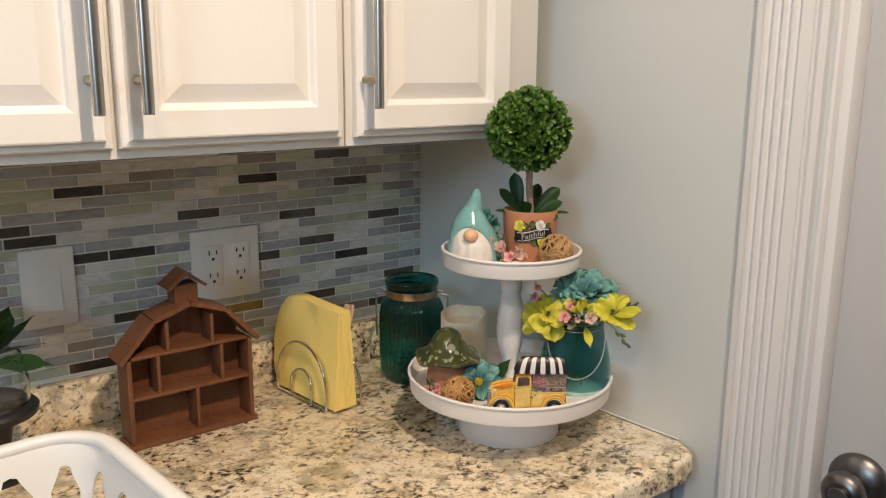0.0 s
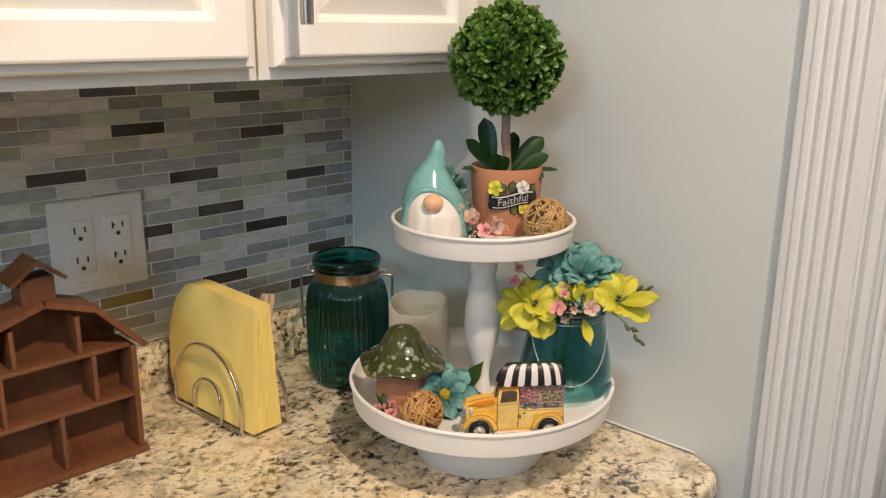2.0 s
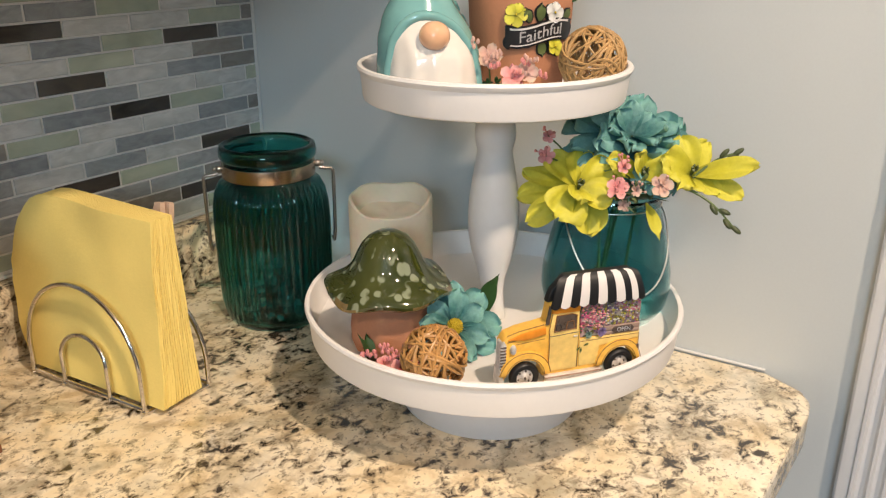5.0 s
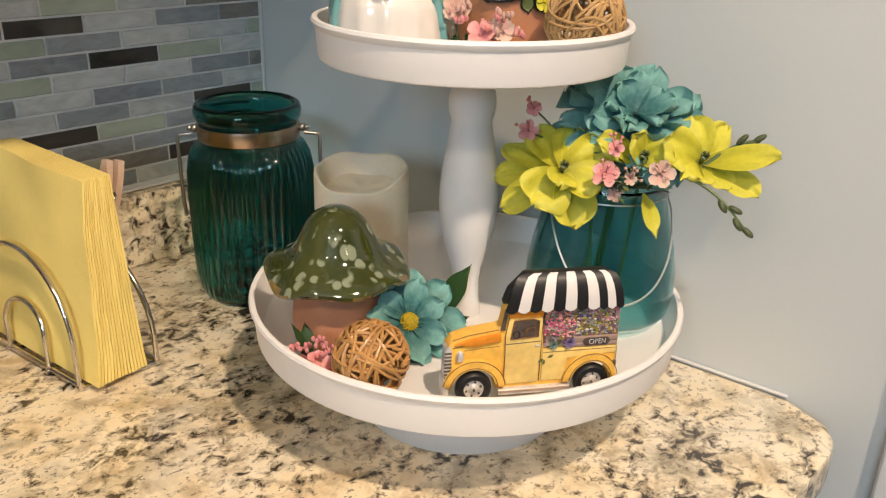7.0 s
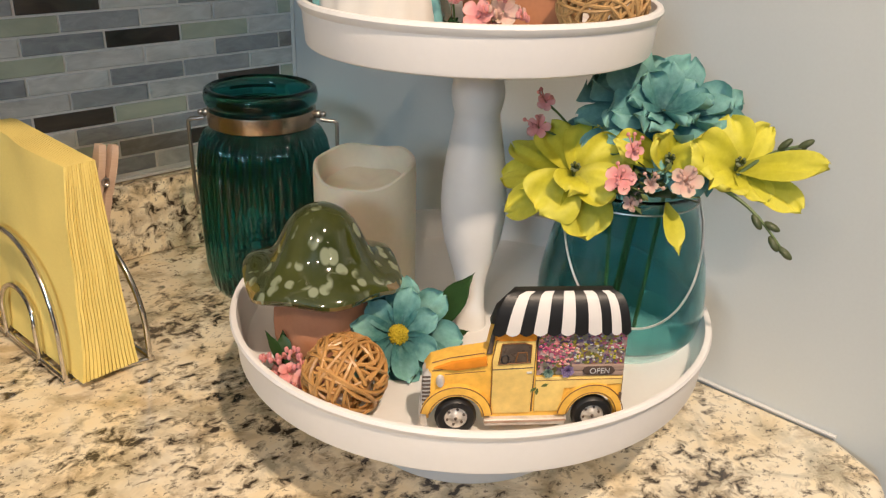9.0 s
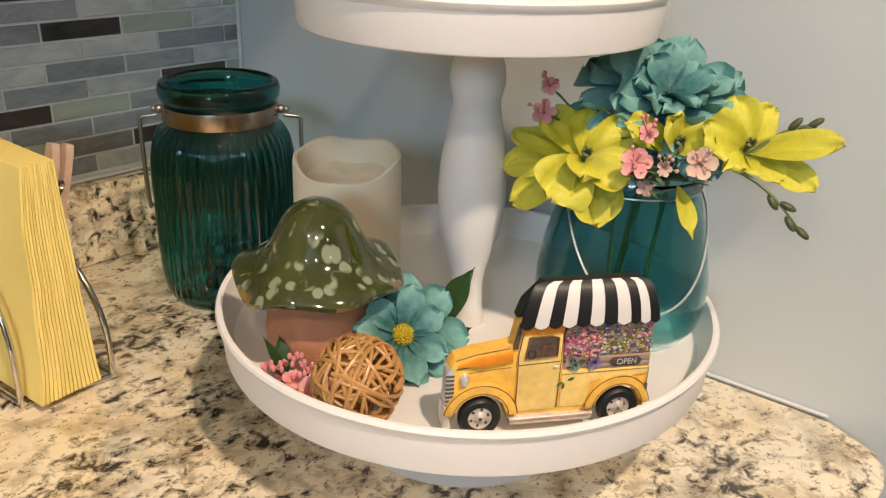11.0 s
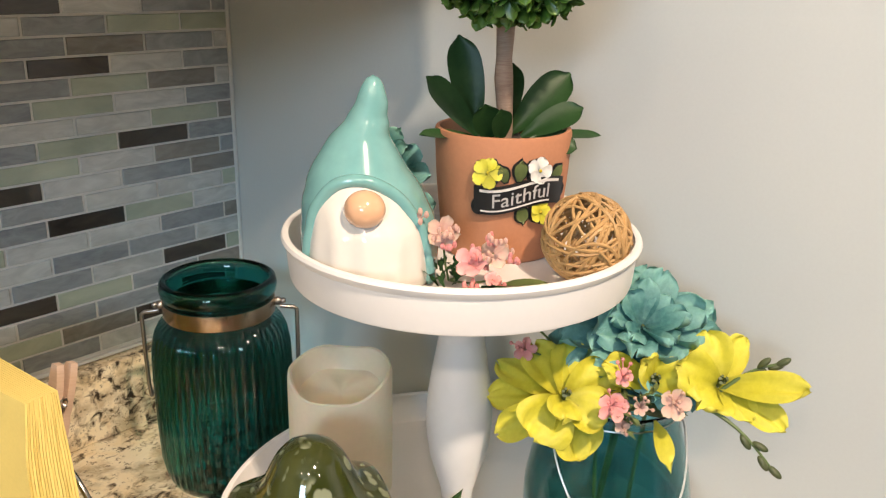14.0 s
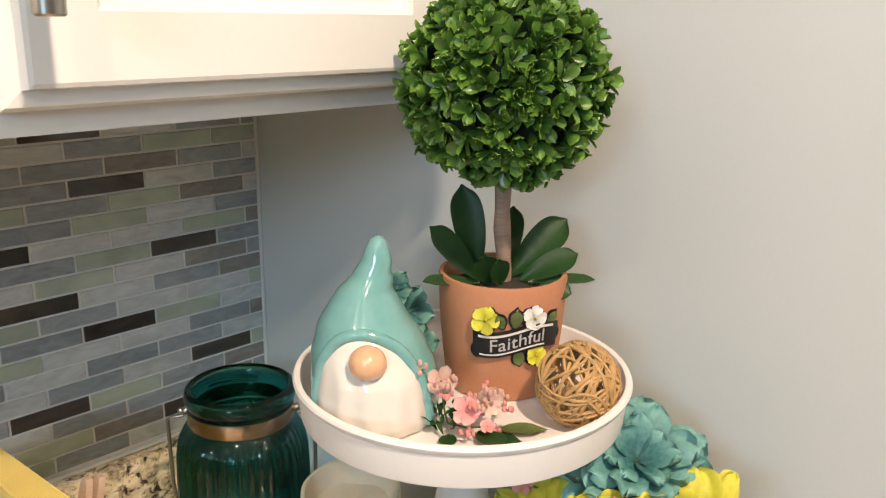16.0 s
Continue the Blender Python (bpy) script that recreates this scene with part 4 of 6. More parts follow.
flower_sprig("flower_pick", (-0.2555, -0.3930, FLOOR1), (-0.62, -0.6, 0.6), "salmon pink blossom pick at the rim of the lower dish",
             [((-0.001, -0.016, 0.011), 0.0118, M_PINK), ((-0.008, -0.004, 0.014), 0.0070, M_PINK), ((-0.010, 0.004, 0.012), 0.0055, M_PINK)],
             [((-0.004, 0.008, 0.004), 150, 30, 0.014, 0.008, M_DARKLEAF), ((-0.002, 0.010, 0.004), 120, 72, 0.030, 0.009, M_DARKLEAF), ((-0.004, 0.006, 0.006), 200, 60, 0.022, 0.008, M_DARKLEAF), ((0.000, 0.014, 0.004), 60, 66, 0.024, 0.009, M_DARKLEAF), ((0.004, -0.012, 0.001), -80, 2, 0.014, 0.009, M_OLIVELEAF)], 22)


def teal_spray():
    s = thing("teal_flower_spray", pose(-0.1365, -0.3550, FLOOR2), "muted teal fabric blossoms behind the figurine", "artificial flower", "flower picks on the tray")
    rng = random.Random(31)
    for dx, dy, dz, size in ((0.0, 0.0, 0.045, 0.018), (0.002, -0.002, 0.024, 0.018), (-0.006, 0.004, 0.060, 0.013)):
        bm = bmesh.new()
        blossom(bm, facing((dx, dy, dz), (-0.5, -0.6, 0.3)), 6, size, size * 0.8, 30, rng, 0.2, 0.1, 0.10)
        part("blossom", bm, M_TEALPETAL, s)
    bm = bmesh.new()
    tube(bm, [(0, 0.002, 0.0), (0, 0.002, 0.03), (-0.005, 0.005, 0.058)], 0.0009, 6)
    part("stem", bm, M_GREENSTEM, s)


teal_spray()


def mushroom():
    m = thing("mushroom_figurine", pose(-0.2185, -0.3655, FLOOR1), "ceramic mushroom with olive spotted cap and terracotta stem", "figurine")
    bm = bmesh.new()
    lathe(bm, [(0, 0), (0.020, 0), (0.0262, 0.003), (0.0292, 0.012), (0.0295, 0.022), (0.0284, 0.034), (0.0245, 0.044), (0.021, 0.050), (0, 0.051)], 48, shape=lambda a, r, z: (r * (1 + 0.028 * math.cos(7 * a)), z))
    part("stem", bm, M_TERRA, m, "lobed unglazed terracotta stem")

    def wavy(a, r, z):
        k = max(0, (r - 0.026) / 0.020)
        return r * (1 + 0.022 * k * math.sin(6 * a + 0.6)), z + 0.0022 * k * math.cos(5 * a + 1.0) + 0.0022 * k * math.cos(3 * a)

    bm = bmesh.new()
    lathe(bm, [(0, 0.045), (0.024, 0.0465), (0.036, 0.0460), (0.0435, 0.0470), (0.0460, 0.0490), (0.0465, 0.0515), (0.0446, 0.0548), (0.0395, 0.0580), (0.0340, 0.0612), (0.0292, 0.0655), (0.0256, 0.0712), (0.0226, 0.0778), (0.0190, 0.0842), (0.0142, 0.0895), (0.0080, 0.0928), (0, 0.0940)], 72, shape=wavy)
    for f in bm.faces:
        p = f.calc_center_median()
        if p.z < 0.0505 + 0.0015 * math.sin(9 * math.atan2(p.y, p.x)):
            f.material_index = 1
    part("cap", bm, [M_MUSHROOM, M_LIP], m, "glossy olive cap with pale spots")


mushroom()


def teal_daisy():
    d = thing("teal_daisy", pose(-0.196, -0.409, FLOOR1), "teal fabric daisy with yellow centre propped in the dish", "artificial flower")
    rng = random.Random(41)
    way = Vector((-0.52, -0.62, 0.62))
    o = Vector((0, 0, 0.0190))
    for n, L, lift, off, tag in ((9, 0.0345, 2, 0.0, "petal"), (7, 0.0265, 20, 24.0, "petal")):
        for k in range(n):
            bm = bmesh.new()
            petal(bm, facing(o, way) @ pose(0, 0, 0.0008 if lift > 10 else 0, 0, 0, 360 * k / n + off + rng.uniform(-8, 8)) @ pose(0.002, 0, 0, rng.uniform(-15, 15), -(lift + rng.uniform(-7, 7)), 0), L * rng.uniform(0.9, 1.08), L * 0.60, 0.24, 0.14, 0.07, 8, 8, 0.0, 0.20, rng.random() * 6)
            for vert in bm.verts:
                vert.co.z = max(vert.co.z, 0.0006)
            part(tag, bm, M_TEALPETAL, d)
    bm = bmesh.new()
    ball(bm, o + way.normalized() * 0.0022, 0.0058, 16, 10)
    for k in range(90):
        a, z = k * 2.4, 1 - 1.2 * (k + 0.5) / 90
        w = math.sqrt(max(0, 1 - z * z))
        e = facing(o + way.normalized() * 0.0022, way) @ Vector((0.0060 * w * math.cos(a), 0.0060 * w * math.sin(a), 0.0060 * z))
        ball(bm, e, 0.00075, 5, 4)
    part("centre", bm, M_STAMEN, d, "fuzzy yellow centre")
    bm = bmesh.new()
    tube(bm, [o, o + Vector((0.006, 0.008, -0.010)), (0.016, 0.020, 0.002)], 0.0011, 6)
    part("stem", bm, M_GREENSTEM, d)
    for base, ang, lift, L, wd in (((0.016, 0.0, 0.012), -11, 38, 0.053, 0.019), ((0.012, 0.000, 0.006), -30, 12, 0.036, 0.016), ((-0.002, 0.014, 0.018), 60, 62, 0.028, 0.018)):
        bm = bmesh.new()
        petal(bm, pose(*base, 0, 0, ang) @ pose(0, 0, 0, 78, -lift, 0), L, wd, 0.10, 0.10, 0, 8, 4, 0.2, 0.2)
        part("leaf", bm, M_DARKLEAF, d)


teal_daisy()


def toy_truck():
    """A painted cut-out truck, built in its own plane: x along, z up, its face towards -y."""
    way = math.degrees(math.atan2(-0.0446, 0.0574))
    t = thing("toy_truck", pose(-0.2139, -0.4775, FLOOR1 + 0.0112, 0, 0, way) @ Matrix.Diagonal((0.985, 1, 1, 1)), "yellow vintage pickup ornament with striped awning and flowers", "ornament")
    up = Matrix(((1, 0, 0, 0), (0, 0, -1, 0), (0, 1, 0, 0), (0, 0, 0, 1)))   # outline (x, y) goes to (x, z), depth to -y

    def plate(name, outline, d0, d1, material, label="", parent=t, bevel=0.0005):
        bm = bmesh.new()
        prism(bm, outline, d0, d1, m=up, bevel=bevel)
        return part(name, bm, material, parent, label)

    def arc(cx, cy, r, a0, a1, n=10):
        return [(cx + r * math.cos(radians(a0 + (a1 - a0) * i / n)), cy + r * math.sin(radians(a0 + (a1 - a0) * i / n))) for i in range(n + 1)]

    WB, R = 0.0727, 0.0106
    body = [(-0.0160, -0.002)] + [(-0.0168, 0.010), (-0.0162, 0.0270), (-0.0130, 0.0318), (-0.004, 0.0346), (0.0140, 0.0372), (0.0160, 0.0378), (0.0182, 0.0500), (0.0205, 0.0520), (0.0405, 0.0520), (0.0412, 0.0225), (0.0905, 0.0225), (0.0912, 0.0040), (0.0900, -0.0020)] + arc(WB, 0, R + 0.0035, -8, 188, 12) + [(0.056, -0.0040), (0.0180, -0.0040)] + arc(0, 0, R + 0.0035, -8, 188, 12)
    plate("body", body, -0.0055, 0.0045, M_TRUCK, "yellow-orange painted body")
    plate("hood", [(-0.0120, 0.0290), (-0.003, 0.0325), (0.0150, 0.0352), (0.0156, 0.0300), (0.0, 0.0275)], 0.0045, 0.0062, M_TRUCKDEEP)
    plate("fender", arc(0, 0, R + 0.0085, 170, 4, 14) + arc(0, 0, R + 0.0036, 4, 170, 14), 0.0045, 0.0082, M_TRUCK, "orange fender")
    plate("fender", arc(WB, 0, R + 0.0080, 176, 8, 14) + arc(WB, 0, R + 0.0036, 8, 176, 14), 0.0045, 0.0082, M_TRUCK, "orange fender")
    door = plate("cab_door", [(0.0185, 0.0010), (0.0395, 0.0010), (0.0400, 0.0240), (0.0400, 0.0490), (0.0205, 0.0490), (0.0180, 0.0330)], 0.0045, 0.0056, M_TRUCKPALE)
    plate("window", [(0.0212, 0.0310), (0.0378, 0.0318), (0.0378, 0.0420), (0.0340, 0.0432), (0.0228, 0.0428)], 0.0056, 0.0061, M_SMOKE, "dark painted window", door)
    plate("door_handle", [(0.0362, 0.0252), (0.0390, 0.0252), (0.0390, 0.0262), (0.0362, 0.0262)], 0.0056, 0.0066, M_SILVER, "", door)
    bm = bmesh.new()
    tube(bm, [up @ Vector((0.0185, 0.0275, 0.0056)), up @ Vector((0.0395, 0.0285, 0.0056))], 0.0003, 5)
    tube(bm, [up @ Vector((0.0402, 0.0015, 0.0050)), up @ Vector((0.0403, 0.0480, 0.0050))], 0.0003, 5)
    part("door_seam", bm, M_SMOKE, door)
    plate("windscreen", [(0.0150, 0.0365), (0.0178, 0.0365), (0.0190, 0.0500), (0.0176, 0.0500)], 0.0040, 0.0058, M_SMOKE)
    plate("bed_side", [(0.0415, 0.0015), (0.0560, 0.0015), (0.0562, 0.0160), (0.0900, 0.0175), (0.0902, 0.0222), (0.0415, 0.0222)], 0.0045, 0.0054, M_TRUCKPALE)
    plate("running_board", [(0.0155, -0.0052), (0.0580, -0.0052), (0.0590, -0.0015), (0.0148, -0.0015)], 0.0040, 0.0078, M_SILVER, "grey running board")
    plate("bumper", [(-0.0190, -0.0040), (-0.0160, -0.0065), (-0.0145, -0.0050), (-0.0165, 0.0070), (-0.0186, 0.0080)], -0.004, 0.0070, M_SILVER, "silver bumper")
    grille = plate("grille", [(-0.0182, 0.0050), (-0.0140, 0.0060), (-0.0132, 0.0250), (-0.0150, 0.0285), (-0.0172, 0.0260)], -0.003, 0.0056, M_SILVER, "silver grille")
    for k in range(8):
        bm = bmesh.new()
        z = 0.0075 + 0.0023 * k
        box(bm, (-0.0178, -0.0061, z), (-0.0136, -0.0054, z + 0.0010))
        part("grille_slat", bm, M_SMOKE, grille)
    bm = bmesh.new()
    lathe(bm, [(0, 0.0), (0.0025, 0.0), (0.0031, 0.0012), (0.0022, 0.0030), (0, 0.0036)], 18, m=up @ pose(-0.0085, 0.0215, 0.0045) @ Matrix.Diagonal((0.75, 1.25, 1, 1)))
    part("headlight", bm, M_SILVER, t, "silver headlight")
    bm = bmesh.new()
    box(bm, (0.0888, -0.0065, 0.0085), (0.0904, -0.0050, 0.0125), 0.0004)
    part("tail_light", bm, M_SMOKE, t)
    for cx in (0.0, WB):
        bm = bmesh.new()
        lathe(bm, [(0.0062, 0.0), (R, 0.0), (R + 0.0005, 0.0015), (R + 0.0002, 0.0035), (R - 0.001, 0.0048), (0.0068, 0.0050), (0.0060, 0.0040)], 32, m=up @ pose(cx, 0, 0.0035))
        wheel = part("wheel", bm, M_BLACK, t, "black tyre")
        bm = bmesh.new()
        lathe(bm, [(0, 0.0), (0.0066, 0.0), (0.0066, 0.0040), (0.0056, 0.0034), (0.0040, 0.0030), (0.0026, 0.0038), (0.0016, 0.0046), (0, 0.0048)], 24, shape=lambda a, r, z: (r, z + (0.0005 * math.cos(6 * a) if 0.003 < r < 0.006 else 0)), m=up @ pose(cx, 0, 0.0035))
        part("rim", bm, M_SILVER, wheel, "silver hub")
    plate("flower_panel", [(0.0416, 0.0228), (0.0903, 0.0228), (0.0905, 0.0470), (0.0880, 0.0500), (0.0416, 0.0510)], -0.0045, 0.0042, M_BLOSSOM, "heap of tiny painted blossoms")
    rng = random.Random(77)
    heaps = [(M_PINK, 70, 0.0425, 0.0600, 0.0300), (M_PINKDEEP, 60, 0.0425, 0.0590, 0.0265), (M_YELLOW, 60, 0.0600, 0.0893, 0.0302), (M_WHITEPETAL, 56, 0.0560, 0.0895, 0.0300), (M_PURPLE, 50, 0.0600, 0.0895, 0.0300), (M_PALEPINK, 34, 0.0430, 0.0660, 0.0290), (M_OLIVELEAF, 44, 0.0430, 0.0893, 0.0300)]
    for m_, count, u0, u1, low in heaps:
        bm = bmesh.new()
        for _ in range(count):
            ball(bm, up @ Vector((rng.uniform(u0, u1), rng.uniform(low, 0.0488), 0.0042)), rng.uniform(0.0004, 0.0010), 6, 4, squash=(1.15, 1, 0.8))
        part("flower_print", bm, m_, t, "raised tiny blossoms", kind="stuff")
    plate("plank", [(0.0600, 0.0228), (0.0900, 0.0228), (0.0900, 0.0255), (0.0600, 0.0255)], 0.0042, 0.0056, M_PLANK)
    plate("plank", [(0.0600, 0.0258), (0.0900, 0.0258), (0.0900, 0.0292), (0.0600, 0.0292)], 0.0042, 0.0056, M_PLANK)
    plate("cab_roof", [(0.0190, 0.0448), (0.0225, 0.0446), (0.0392, 0.0450), (0.0402, 0.0445), (0.0403, 0.0519), (0.0212, 0.0519)], 0.0045, 0.0064, M_TRUCKDEEP, "orange cab roof")
    for u, v, size, m_, label in ((0.0575, 0.0262, 0.0040, M_PURPLE, "purple painted rosette"), (0.0475, 0.0254, 0.0032, M_SAGE, "sage green painted rosette")):
        bm = bmesh.new()
        for n, k, lift in ((9, 1.0, 14), (7, 0.72, 34), (5, 0.45, 58)):
            blossom(bm, up @ pose(u, v, 0.0058), n, size * k, size * k * 0.6, lift, rng, 0.15, 0.05, 0, 0.1, 20 * lift, nu=3, nv=2)
        part("rosette", bm, m_, t, label)
    sign = plate("sign", [(0.0665, 0.0246), (0.0680, 0.0238), (0.0818, 0.0238), (0.0832, 0.0246), (0.0845, 0.0262), (0.0832, 0.0280), (0.0818, 0.0287), (0.0680, 0.0287), (0.0665, 0.0280), (0.0655, 0.0262)], 0.0056, 0.0064, M_PLANKDARK, "small dark wooden sign")
    curve = bpy.data.curves.new("sign_lettering", "FONT")
    curve.body, curve.size, curve.extrude, curve.align_x, curve.align_y = "OPEN", 0.0046, 0.0001, "CENTER", "CENTER"
    temp = new("sign_source", curve)
    bpy.context.view_layer.update()
    me = bpy.data.meshes.new_from_object(temp.evaluated_get(bpy.context.evaluated_depsgraph_get()))
    bpy.data.objects.remove(temp)
    bm = bmesh.new()
    bm.from_mesh(me)
    bmesh.ops.transform(bm, matrix=up @ pose(0.0750, 0.0263, 0.0066), verts=bm.verts)
    part("lettering", bm, M_LETTER, sign, "worn white sign lettering")
    # painted brown outlines, the steering wheel behind the window and the holes of the rims
    def stroke(name, points, r=0.00028, parent=t, material=M_OUTLINE):
        bm = bmesh.new()
        tube(bm, [up @ Vector(p) for p in points], r, 5)
        part(name, bm, material, parent)

    for cx, a0, a1 in ((0.0, 168, 6), (WB, 174, 10)):
        stroke("painted_outline", [(x, y, 0.0082) for x, y in arc(cx, 0, R + 0.0084, a0, a1, 16)])
        stroke("painted_outline", [(x, y, 0.0083) for x, y in arc(cx, 0, R + 0.0040, a0, a1, 16)])
    stroke("painted_outline", [(-0.0128, 0.0268, 0.0046), (-0.002, 0.0282, 0.0047), (0.0080, 0.0292, 0.0047), (0.0158, 0.0300, 0.0047)])
    stroke("painted_outline", [(-0.0060, 0.0245, 0.0046), (0.0060, 0.0256, 0.0046), (0.0150, 0.0262, 0.0046)], 0.0002)
    stroke("painted_outline", [(-0.0130, 0.0316, 0.0046), (-0.004, 0.0343, 0.0046), (0.0140, 0.0369, 0.0046)])
    stroke("painted_outline", [(0.0182, 0.0010, 0.0056), (0.0184, 0.0200, 0.0056), (0.0180, 0.0330, 0.0056), (0.0204, 0.0486, 0.0056)])
    stroke("painted_outline", [(0.0415, 0.0205, 0.0055), (0.0660, 0.0208, 0.0055), (0.0895, 0.0210, 0.0055)], 0.0002)
    stroke("painted_outline", [(0.0895, 0.0040, 0.0054), (0.0900, 0.0130, 0.0054), (0.0900, 0.0220, 0.0054)], 0.0002)
    stroke("running_board_edge", [(0.0152, -0.0028, 0.0080), (0.0350, -0.0026, 0.0080), (0.0586, -0.0022, 0.0080)], 0.0006, t, M_PLANK)
    stroke("window_frame", [(0.0212, 0.0310, 0.0062), (0.0378, 0.0318, 0.0062), (0.0378, 0.0420, 0.0062), (0.0340, 0.0432, 0.0062), (0.0228, 0.0428, 0.0062), (0.0212, 0.0310, 0.0062)], 0.0004, door, M_OUTLINE)
    stroke("steering_wheel", [(0.0245 + 0.0019 * math.cos(q), 0.0338 + 0.0026 * math.sin(q), 0.0062) for q in [i * 0.55 for i in range(12)]], 0.00035, door, M_BLACK)
    stroke("seat_back", [(0.0300, 0.0322, 0.0060), (0.0310, 0.0375, 0.0060), (0.0355, 0.0378, 0.0060), (0.0362, 0.0324, 0.0060)], 0.0005, door, M_OUTLINE)
    for wheel in [c for c in t.children if c.name.split(".")[0] == "wheel"]:
        cx = 0.0 if wheel.data.vertices[0].co.x < 0.03 else WB
        for k in range(6):
            bm = bmesh.new()
            ball(bm, up @ Vector((cx + 0.0046 * math.cos(k * 1.047 + 0.3), 0.0046 * math.sin(k * 1.047 + 0.3), 0.0066)), 0.00085, 8, 6)
            part("rim_hole", bm, M_SMOKE, wheel)
        bm = bmesh.new()
        ball(bm, up @ Vector((cx, 0, 0.0082)), 0.0010, 8, 6)
        part("hub_cap", bm, M_SMOKE, wheel)
    # three little leaves painted on the door
    for k, (u, v, a) in enumerate(((0.0420, 0.0165, 215), (0.0445, 0.0172, 20), (0.0425, 0.0160, 265))):
        bm = bmesh.new()
        petal(bm, up @ pose(u, v, 0.0058, 0, 0, a), 0.0042, 0.0018, 0, 0, 0, 4, 2, 0.2)
        part("painted_leaf", bm, M_OLIVELEAF, t)
    # scalloped awning in stripes that lean over from the ridge to the front edge
    n = 11
    for k in range(n):
        u0, u1 = 0.0165 + 0.0770 * k / n, 0.0165 + 0.0770 * (k + 1) / n
        e0, e1 = 0.0290 + 0.0530 * k / n, 0.0290 + 0.0530 * (k + 1) / n
        bm = bmesh.new()
        loops = []
        for back in (0, 1):
            rows = []
            for i in range(7):
                q = i / 6
                z = 0.0700 - 0.0195 * q ** 1.6 - (0.0004 if back else 0)
                d = (0.0015 + 0.0078 * math.sin(q * math.pi / 2)) - (0.0012 if back else 0)
                row = []
                for j in range(5):
                    s = j / 4
                    a = u0 + (u1 - u0) * s
                    b = e0 + (e1 - e0) * s
                    w = q ** 0.55
                    zz = z - (0.0018 * math.sin(math.pi * s) if i == 6 else 0)
                    row.append(bm.verts.new(up @ Vector((b + (a - b) * w, zz, d))))
                rows.append(row)
            loops.append(rows)
        for i in range(6):
            for j in range(4):
                bm.faces.new((loops[0][i][j], loops[0][i + 1][j], loops[0][i + 1][j + 1], loops[0][i][j + 1]))
                bm.faces.new((loops[1][i][j], loops[1][i][j + 1], loops[1][i + 1][j + 1], loops[1][i + 1][j]))
        for j in range(4):
            bm.faces.new((loops[0][6][j], loops[1][6][j], loops[1][6][j + 1], loops[0][6][j + 1]))
        part("awning_stripe", bm, M_BLACK if k % 2 == 0 else M_WHITEPAINT, t, "black awning stripe" if k % 2 == 0 else "white awning stripe")
    plate("awning_back", [(0.0170, 0.0515), (0.0200, 0.0600), (0.0290, 0.0696), (0.0815, 0.0696), (0.0900, 0.0610), (0.0930, 0.0515)], -0.0045, 0.0014, M_BLACK)

    # the tail is short behind the rear axle
    for ob in t.children_recursive:
        if ob.name.split(".")[0] not in ("wheel", "rim"):
            short = 0.72 if ob.name.startswith("awning") else 0.86
            for vert in ob.data.vertices:
                if vert.co.x > WB:
                    vert.co.x = WB + (vert.co.x - WB) * short


toy_truck()


def pillar_candle():
    def uneven(a, r, z):
        k = max(0.0, min(1.0, (z - 0.050) / 0.030))
        return r, z + k * (0.0058 * math.cos(a - 0.55) + 0.0022 * math.cos(2 * a + 1.9) + 0.0010 * math.cos(5 * a))

    c = thing("pillar_candle", pose(-0.1422, -0.3067, FLOOR1), "ivory wax pillar candle with a melted wavy rim", "candle")
    bm = bmesh.new()
    lathe(bm, [(0, 0), (0.0335, 0), (0.0350, 0.0015), (0.0351, 0.03), (0.0351, 0.060), (0.0350, 0.0845), (0.0346, 0.0872), (0.0334, 0.0882), (0.0318, 0.0874), (0.0308, 0.084), (0.0298, 0.078), (0.0270, 0.0735), (0.0210, 0.0720), (0.012, 0.0715), (0, 0.0715)], 72, shape=uneven)
    part("wax", bm, M_WAX, c)


pillar_candle()


def flower_vase():
    v = thing("glass_vase", pose(-0.0640, -0.4690, FLOOR1), "squat aqua glass vase with a wire handle", "vase")
    outer = [(0.0, 0.0), (0.036, 0.0), (0.0440, 0.003), (0.0500, 0.012), (0.0524, 0.025), (0.0516, 0.040), (0.0486, 0.057), (0.0446, 0.073), (0.0410, 0.086), (0.0387, 0.095), (0.0393, 0.1005), (0.0410, 0.1035)]
    inner = [(r - 0.0026, max(0.004, z)) for r, z in outer[3:]]
    bm = bmesh.new()
    lathe(bm, outer + [(0.0405, 0.1052), (0.0388, 0.1042)] + inner[::-1] + [(0.038, 0.0045), (0, 0.004)], 64)
    part("glass_body", bm, M_AQUAGLASS, v, "aqua tinted glass").visible_shadow = False
    bm = bmesh.new()
    tube(bm, [(0.0395 * math.cos(a * math.pi / 24), 0.0395 * math.sin(a * math.pi / 24), 0.0965) for a in range(48)], 0.0005, 6, True)
    part("neck_wire", bm, M_STEEL, v)
    # handle hangs down over the side that faces the room
    f, s = Vector((-0.70, -0.71, 0)), Vector((0.71, -0.70, 0))
    pts = []
    for i in range(33):
        a = math.pi * i / 32
        side = 0.0415 * math.cos(a)
        drop = 0.062 * math.sin(a) ** 0.8
        z = 0.0945 - drop
        r = next((r0 + (r1 - r0) * (z - z0) / (z1 - z0) for (r0, z0), (r1, z1) in zip(outer[3:], outer[4:]) if z0 <= z <= z1), 0.040) + 0.0020
        side *= min(1, r / 0.0415)
        pts.append(s * side + f * math.sqrt(max(0.0, r * r - side * side)) + Vector((0, 0, z)))
    bm = bmesh.new()
    tube(bm, pts, 0.0007, 8)
    part("handle", bm, M_WIREBRIGHT, v, "thin silver wire handle")


flower_vase()


